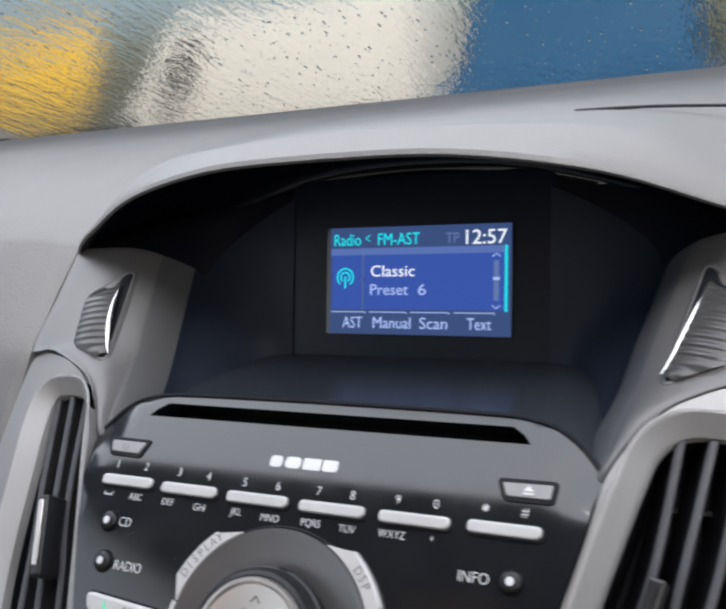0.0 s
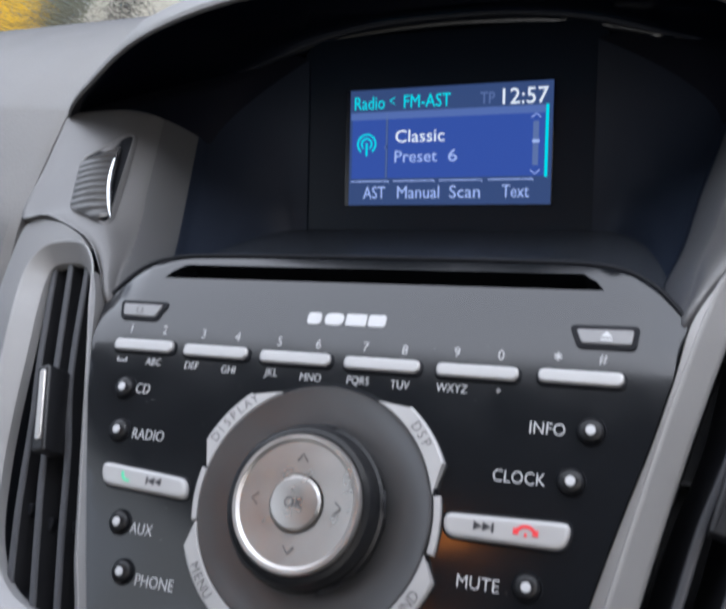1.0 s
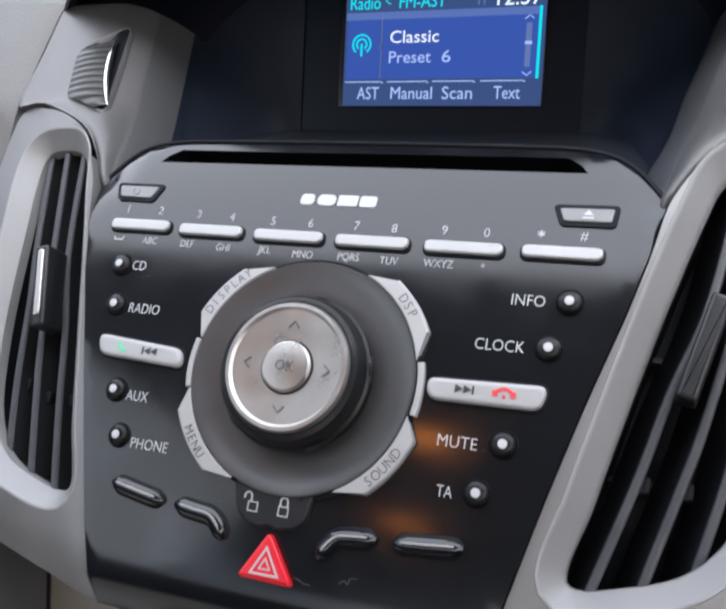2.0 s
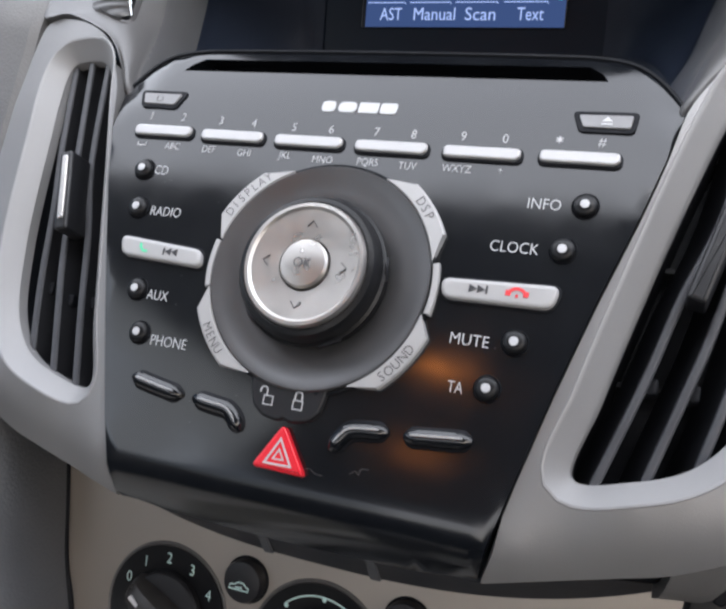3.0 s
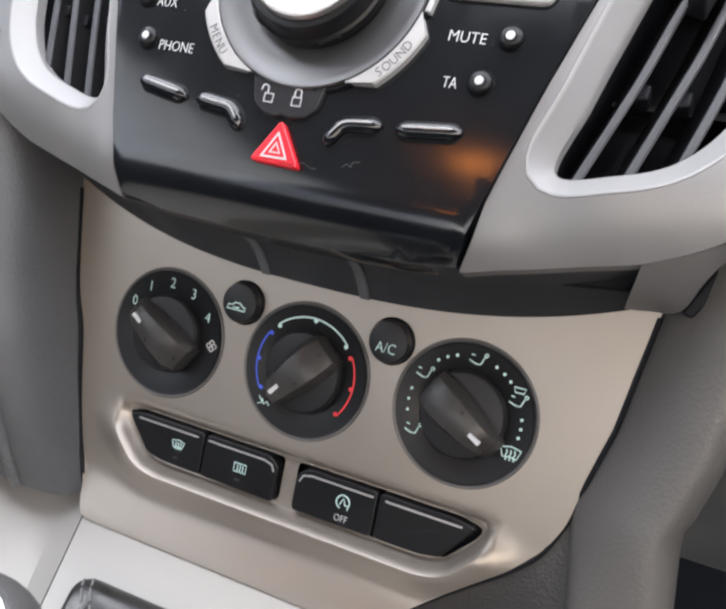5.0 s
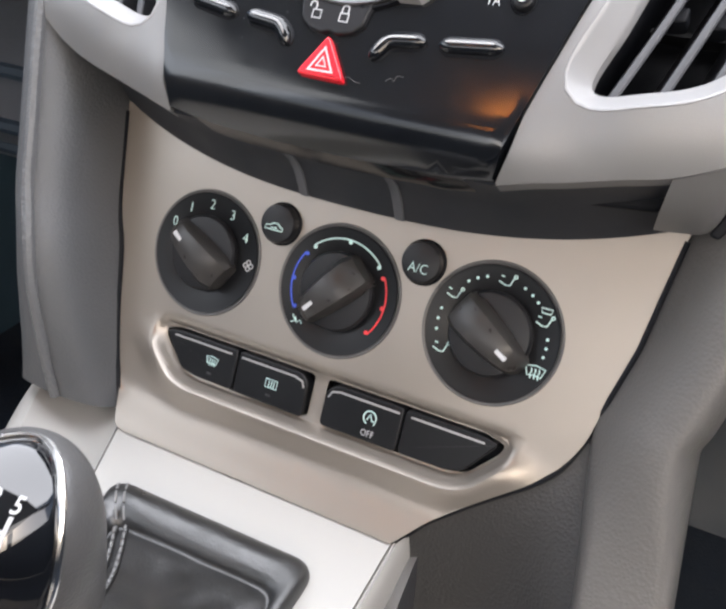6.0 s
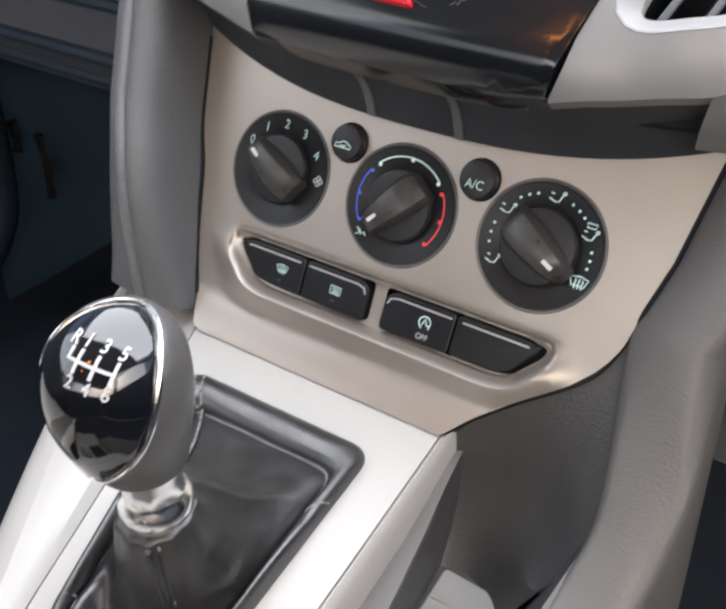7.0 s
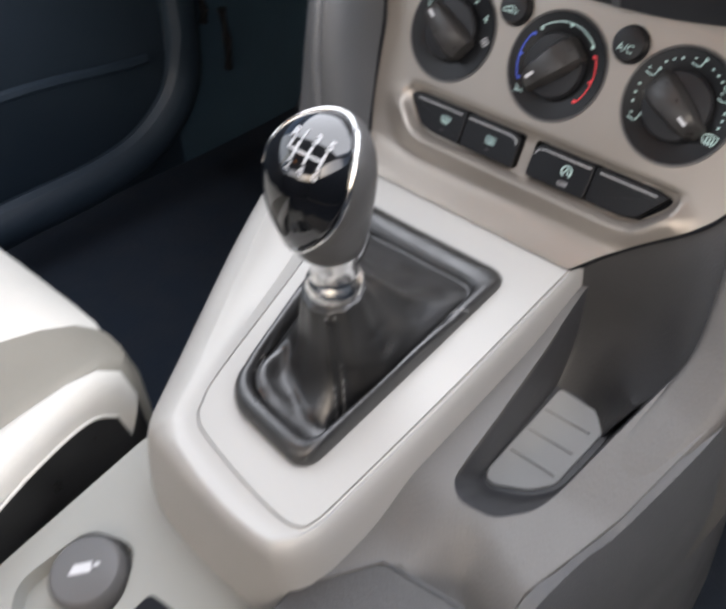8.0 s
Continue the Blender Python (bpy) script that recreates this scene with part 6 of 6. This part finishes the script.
def build_door():
    door = tagged(thing("passenger_door", pose(-0.66, 0, 0)), "dark moulded passenger door panel with a map pocket", "car door")
    def skin(ys):
        return [[(-0.02 - 0.02 * (z > 0.3) + 0.012 * math.sin(6 * y + 2 * z), y, z) for y in ys] for z in (0.0, 0.06, 0.16, 0.28, 0.40, 0.55, 0.72)]
    part("door_panel", loft(skin((-1.1, -0.8, -0.5, -0.25, -0.1, 0.05, 0.15)), False), DOOR, door)
    # same skin further forward, its colour raised in place of light
    part("kick_panel", loft(skin((0.15, 0.2, 0.3, 0.4, 0.5)), False), DOOR_LIFTED, door, "front of the door panel, lightened in colour for missing light")
    band = spline([(0.04, -0.75, 0.075), (0.05, -0.4, 0.072), (0.052, -0.15, 0.078), (0.05, 0.0, 0.078), (0.045, 0.08, 0.098), (0.04, 0.135, 0.15), (0.035, 0.15, 0.25), (0.03, 0.16, 0.36), (0.02, 0.2, 0.5)], 6, False)
    part("pocket_edge", tube(band, 0.020, False, 12, flat=1.3), DOOR, door, "raised pocket edge")
    band = spline([(0.045, -0.75, 0.235), (0.05, -0.4, 0.225), (0.045, -0.1, 0.215), (0.03, 0.05, 0.19), (0.02, 0.1, 0.18)], 5, False)
    part("armrest_line", tube(band, 0.007, False, 8), DOOR, door)
    for y, z, h in ((0.185, 0.22, 0.018), (0.215, 0.17, 0.04)):
        part("clip", tube([(0.03, y, z - h), (0.034, y, z), (0.03, y, z + h)], 0.006, False, 8), SATIN_BLACK, door)


build_door()


def build_seat():
    seat = tagged(thing("passenger_seat", pose(0, 0, 0)), "cream leather passenger seat cushion with a shaded inner panel", "car seat")
    # cushion: one rounded front for insert, inner panel and raised side bolster
    def strip(side):
        """Cross-sections (x, front y, z) swept back from a rounded front; the far edges swing outwards to the rear."""
        rows = []
        for dy, fall in ((0.010, 0.12), (0.012, 0.075), (0.010, 0.042), (0.004, 0.018), (-0.010, 0.006), (-0.030, 0.001), (-0.06, 0.0), (-0.12, 0.002), (-0.25, 0.012), (-0.55, 0.03)):
            rows.append([(x + sway * min(0.16, max(0.0, -dy)), y + dy, z - fall) for x, y, z, sway in side])
        return rows
    part("insert", loft(strip([(-0.60, -0.255, 0.25, 0), (-0.56, -0.25, 0.272, 0), (-0.48, -0.247, 0.272, 0), (-0.36, -0.244, 0.2715, 0), (-0.29, -0.241, 0.2705, -0.05), (-0.24, -0.239, 0.269, -0.2), (-0.214, -0.239, 0.268, -0.35), (-0.207, -0.240, 0.2665, -0.35)]), False), CREAM, seat, "cream cushion insert")
    # inner slope of the bolster, shaded by its colour
    part("inner_panel", loft(strip([(-0.207, -0.240, 0.2665, -0.35), (-0.200, -0.240, 0.2685, -0.3), (-0.190, -0.241, 0.2705, -0.24), (-0.178, -0.243, 0.2735, -0.16), (-0.168, -0.246, 0.2770, -0.08), (-0.158, -0.252, 0.2825, 0), (-0.149, -0.259, 0.2855, 0.07), (-0.1465, -0.262, 0.2850, 0.08)]), False), CREAM_SHADED, seat, "inner bolster slope, its shade put into the leather colour")
    rows = strip([(-0.1465, -0.262, 0.2850, 0.08), (-0.1455, -0.2622, 0.2878, 0.08), (-0.1430, -0.263, 0.2898, 0.09), (-0.1400, -0.2645, 0.2900, 0.12), (-0.1370, -0.267, 0.2880, 0.17), (-0.1345, -0.270, 0.2845, 0.22), (-0.1328, -0.274, 0.2790, 0.26), (-0.1320, -0.278, 0.2720, 0.28)])
    part("bolster_front", loft(rows[:3], False), LEATHER, seat, "black front of the side bolster")
    rows = rows[2:]
    part("side_bolster", loft(rows, False), CREAM, seat, "cream leather side bolster")
    pipe = [(r[-1][0] + 0.001, r[-1][1], r[-1][2]) for r in rows]
    part("piping", tube(spline(pipe[1:], 4, False), 0.0011, False, 8), CREAM, seat, "cream piping")
    flank = []
    for dx, dz in ((0.0, 0.0), (0.004, -0.03), (0.004, -0.09), (0.0, -0.2)):
        flank.append([(r[-1][0] + dx, r[-1][1], max(0.02, r[-1][2] + dz)) for r in rows])
    part("side_skirt", loft(flank, False), LEATHER, seat, "black cushion side")
    part("base", solid([(-0.60, -0.80), (-0.13, -0.80), (-0.13, -0.30), (-0.60, -0.30)], 0.0, 0.17, 0.01), DOOR, seat, "dark seat base")


build_seat()


# ---- shell of the car ----
def slab(name, pts, mat, label, category="car body"):
    """A flat panel with thickness, from four corners."""
    P = [Vector(p) for p in pts]
    n = (P[1] - P[0]).cross(P[2] - P[0]).normalized() * 0.03
    bm = loft([P, [p + n for p in P]], True, (True, True))
    return tagged(part(name, bm, mat), label, category, kind="structure")


slab("ceiling", [(-0.74, -1.72, 1.12), (0.74, -1.72, 1.12), (0.74, -0.25, 1.13), (-0.74, -0.25, 1.13)], LINING, "pale car headlining", "ceiling")
for s, nm in ((-1, "wall_passenger"), (1, "wall_driver")):
    x = s * 0.76
    slab(nm, [(x, -1.75, 0.0), (x, 0.85, 0.0), (x, 0.85, 0.74), (x, -1.75, 0.74)], DOOR, "dark car side below the windows", "car side")
    slab("pillar_" + nm[5:], [(x, -1.05, 0.74), (x, -0.93, 0.74), (x, -0.90, 1.13), (x, -1.05, 1.13)], LINING, "pale door pillar", "pillar")
    slab("pillar_front_" + nm[5:], [(x, 0.58, 0.74), (x, 0.66, 0.72), (x, -0.22, 1.15), (x, -0.34, 1.13)], LINING, "pale windscreen pillar", "pillar")
slab("wall_rear", [(-0.76, -1.76, 0.0), (0.76, -1.76, 0.0), (0.76, -1.76, 0.78), (-0.76, -1.76, 0.78)], DOOR, "dark panel behind the rear seats", "car body")
slab("wall_front", [(-0.76, 0.80, 0.0), (0.76, 0.80, 0.0), (0.76, 0.80, 0.70), (-0.76, 0.80, 0.70)], DOOR, "dark front bulkhead", "car body")



def build_courtesy_lamp(x, y):
    """A shallow oval ceiling lamp with a lit amber lens."""
    lamp_ob = thing("courtesy_lamp", pose(x, y, 1.12), "small lit amber courtesy lamp on the headlining", "ceiling lamp", "courtesy lamps")
    oval = [(0.030 * math.cos(2 * math.pi * i / 32), 0.018 * math.sin(2 * math.pi * i / 32)) for i in range(32)]
    part("housing", loft([[(*p, 0.0) for p in grow(oval, 0.010)], [(*p, -0.008) for p in grow(oval, 0.008)], [(*p, -0.011) for p in grow(oval, 0.002)], [(*p, -0.008) for p in oval]], True, (True, False)), LINING, lamp_ob, "pale lamp housing")
    part("lens", loft([[(*p, -0.008) for p in oval], [(*p, -0.0115) for p in grow(oval, -0.004)], [(*p, -0.013) for p in grow(oval, -0.010)]], True, (True, True)), AMBER, lamp_ob, "glowing amber lens")


AMBER = glowing("lit_amber_lens", (1.0, 0.30, 0.05), 24.0)
build_courtesy_lamp(-0.17, -0.64)
build_courtesy_lamp(-0.26, -0.98)

# windscreen: wet glass with beads of rain
wet = bpy.data.materials.new("wet_glass")
wet.use_nodes = True
nt = wet.node_tree
b = nt.nodes["Principled BSDF"]
b.inputs["Base Color"].default_value = (0.97, 0.99, 0.98, 1)
b.inputs["Transmission Weight"].default_value = 1.0
b.inputs["Roughness"].default_value = 0.04
b.inputs["IOR"].default_value = 1.22
tc = nt.nodes.new("ShaderNodeTexCoord")
mp = nt.nodes.new("ShaderNodeMapping")
mp.inputs["Scale"].default_value = (1.0, 0.4, 0.4)
vor = nt.nodes.new("ShaderNodeTexNoise")
vor.inputs["Scale"].default_value = 60
vor.inputs["Detail"].default_value = 4
vor.inputs["Roughness"].default_value = 0.62
bump = nt.nodes.new("ShaderNodeBump")
bump.inputs["Strength"].default_value = 0.13
bump.inputs["Distance"].default_value = 0.006
nt.links.new(tc.outputs["Object"], mp.inputs["Vector"])
nt.links.new(mp.outputs[0], vor.inputs["Vector"])
nt.links.new(vor.outputs["Fac"], bump.inputs["Height"])
nt.links.new(bump.outputs[0], b.inputs["Normal"])
bm = loft([[(-0.75, 0.660, 0.709), (0.75, 0.660, 0.709), (0.75, -0.28, 1.135), (-0.75, -0.28, 1.135)], [(-0.75, 0.663, 0.713), (0.75, 0.663, 0.713), (0.75, -0.278, 1.139), (-0.75, -0.278, 1.139)]], True, (True, True))
screen_glass = tagged(part("window_1", bm, wet), "wet windscreen glass beaded with rain", "windscreen", kind="structure")
screen_glass.visible_shadow = False

# beads of rain on the outside of the glass
BEAD = bpy.data.materials.new("rain_bead")
BEAD.use_nodes = True
bb = BEAD.node_tree.nodes["Principled BSDF"]
bb.inputs["Transmission Weight"].default_value, bb.inputs["Roughness"].default_value, bb.inputs["IOR"].default_value = 1.0, 0.02, 1.33
rng = random.Random(11)
slope = Vector((0, -0.94, 0.426)).normalized()
out = Vector((0, 0.413, 0.911))
bm = bmesh.new()
for i in range(2600):
    x, s = rng.uniform(-0.62, 0.42), 0.02 + 0.36 * rng.random() ** 0.8
    if noise.noise(Vector((x * 9, s * 9, 0))) < -0.35 + 0.3 * (s < 0.05):
        continue
    c = Vector((x, 0.663, 0.7132)) + slope * s + out * 0.0002
    r = rng.choice((0.0003, 0.0004, 0.0004, 0.0005, 0.0006, 0.0008, 0.0011))
    long_ = rng.uniform(1.0, 3.6)
    rim = [c + Vector((1, 0, 0)) * r * math.cos(k * math.pi / 4) + slope * r * long_ * math.sin(k * math.pi / 4) for k in range(8)]
    mid = [c + (p - c) * 0.62 + out * r * 0.42 for p in rim]
    lo, hi = [bm.verts.new(p) for p in rim], [bm.verts.new(p) for p in mid]
    tip = bm.verts.new(c + out * r * 0.58)
    bm.faces.new(list(reversed(lo)))
    for k in range(8):
        bm.faces.new((lo[k], lo[(k + 1) % 8], hi[(k + 1) % 8], hi[k]))
        bm.faces.new((hi[k], hi[(k + 1) % 8], tip))
beads = tagged(part("raindrops", bm, BEAD, None, "", 80), "beads of rain on the windscreen", "raindrops", kind="stuff")
beads.visible_shadow = False

# ---- outside ----
ASPHALT = material("wet_asphalt", (0.06, 0.06, 0.062), 0.5, grain=0.6, grain_size=0.02, blotch=1.2, tone=0.3)
YELLOW = material("yellow_paint", (0.80, 0.52, 0.03), 0.4, blotch=0.3)
WHITE_P = material("white_car_paint", (0.70, 0.72, 0.70), 0.3, blotch=0.4)
BLUE_P = material("blue_car_paint", (0.016, 0.085, 0.19), 0.18, blotch=0.4)
TYRE = material("tyre_rubber", (0.02, 0.02, 0.02), 0.8)
HEDGE = material("winter_hedge", (0.2, 0.18, 0.13), 0.8, blotch=0.3, tone=0.5)
LEAF = material("hedge_leaf", (0.24, 0.26, 0.17), 0.6, blotch=0.5, tone=0.5)
CAR_GLASS = material("dark_car_glass", (0.03, 0.035, 0.04), 0.08, blotch=0.5)
ground = part("ground", solid([(-400, -400), (400, -400), (400, 400), (-400, 400)], -0.5, -0.32), ASPHALT)
tagged(ground, "wet grey asphalt car park", "ground", kind="structure")


def build_car(x, y, turn, paint, label, tall=1.0):
    car = thing("parked_car", pose(x, y, -0.32, 0, 0, turn), label, "car", "parked cars")
    sec = [(-2.1, 0.55), (-2.05, 0.85), (-1.3, 0.98), (-0.7, 1.42 * tall), (0.5, 1.46 * tall), (1.5, 1.02 * tall), (2.1, 0.9), (2.15, 0.45), (1.6, 0.25), (-1.6, 0.25)]
    o = spline([(a, c, 0) for a, c in sec], 4)
    rows = []
    for w, k in ((-0.86, 0.90), (-0.82, 0.97), (-0.6, 1.0), (0.6, 1.0), (0.82, 0.97), (0.86, 0.90)):
        rows.append([(p.x * (0.97 + 0.03 * k), w * (1 if p.y < 1.0 else 0.86), 0.6 + (p.y - 0.6) * k) for p in o])
    body = part("body", loft(rows, True, (True, True)), paint, car)
    for s in (-1, 1):
        part("side_window", loft([[(-1.0, s * 0.868, 1.0), (1.25, s * 0.868, 1.02)], [(-0.62, s * 0.755, 1.36 * tall), (0.5, s * 0.755, 1.39 * tall)]], False), CAR_GLASS, body)
        for wx in (-1.35, 1.35):
            part("wheel", ring([(0.0, -0.1), (0.31, -0.1), (0.33, -0.06), (0.33, 0.06), (0.31, 0.1), (0.0, 0.1)], (0, 0), 24), TYRE, car, m=pose(wx, s * 0.80, 0.33, 90, 0, 0))


def build_van(x, y):
    van = thing("parked_van", pose(x, y, -0.32), "white panel van seen side-on through the wet windscreen", "van")
    sec = rounded([(-1.9, 0.35), (1.95, 0.35), (1.9, 1.98), (-0.95, 1.95), (-1.45, 1.15), (-1.98, 0.95)], [0.12, 0.1, 0.2, 0.25, 0.15, 0.2], 4)
    body = part("body", loft([[(p[0] * k, w, 0.35 + (p[1] - 0.35) * k) for p in sec] for w, k in ((-0.88, 0.93), (-0.86, 0.98), (-0.78, 1.0), (0.78, 1.0), (0.86, 0.98), (0.88, 0.93))], True, (True, True)), WHITE_P, van)
    for w in (-0.886, 0.886):
        part("cab_window", loft([[(-0.55, w, 1.16), (-1.18, w, 1.16)], [(-0.55, w * 0.995, 1.62), (-0.95, w * 0.995, 1.62)]], False), CAR_GLASS, body)
        part("sill_strip", solid(rounded([(-0.9, w - 0.01), (1.5, w - 0.01), (1.5, w + 0.01), (-0.9, w + 0.01)], 0.004, 2), 0.62, 0.70), TYRE, body)
        for wx in (-1.25, 1.25):
            part("wheel", ring([(0.0, -0.1), (0.31, -0.1), (0.33, -0.06), (0.33, 0.06), (0.31, 0.1), (0.0, 0.1)], (0, 0), 24), TYRE, van, m=pose(wx, w * 0.9, 0.33, 90, 0, 0))


build_van(-4.75, 8.6)
build_car(-0.95, 6.8, 90, BLUE_P, "blue parked car seen through the wet windscreen", 1.2)


def build_board():
    board = thing("notice_board", pose(-6.32, 6.1, -0.32), "plain yellow board on two posts beyond the windscreen", "board")
    part("panel", solid(rounded([(-1.0, -0.02), (1.0, -0.02), (1.0, 0.02), (-1.0, 0.02)], 0.01, 2), 1.17, 1.78, 0.01), YELLOW, board, "yellow painted panel")
    for x in (-0.8, 0.8):
        part("post", ring([(0.0, 0.0), (0.035, 0.0), (0.035, 1.7), (0.0, 1.72)], (x, 0.06), 12), TYRE, board, "dark post")


build_board()

rng = random.Random(4)
bm = bmesh.new()
for i in range(5200):
    x, y = rng.uniform(-16, 12), rng.uniform(10.5, 13.0)
    z = -0.3 + rng.random() ** 1.3 * (2.2 + 0.9 * noise.noise(Vector((x * 0.5, 0, 0))))
    c = Vector((x, y, z))
    a = Vector((rng.uniform(-1, 1), rng.uniform(-1, 1), rng.uniform(-1, 1))).normalized()
    b2 = a.cross(Vector((rng.uniform(-1, 1), rng.uniform(-1, 1), rng.uniform(-1, 1)))).normalized()
    l, w = rng.uniform(0.08, 0.2), rng.uniform(0.04, 0.09)
    vs = [bm.verts.new(c + a * l), bm.verts.new(c + b2 * w), bm.verts.new(c - a * l), bm.verts.new(c - b2 * w)]
    bm.faces.new(vs)
hedge = thing("hedge", pose(0, 0, 0), "brown and green winter hedge behind the parked cars", "hedge", kind="stuff")
part("leaves", bm, LEAF, hedge)
bm = bmesh.new()
for i in range(60):
    x, y = rng.uniform(-16, 12), rng.uniform(11, 12.6)
    tube([(x, y, -0.32), (x + rng.uniform(-.3, .3), y, 0.9), (x + rng.uniform(-.7, .7), y, 2.0)], [0.05, 0.035, 0.015], False, 5, bm)
part("branches", bm, HEDGE, hedge)
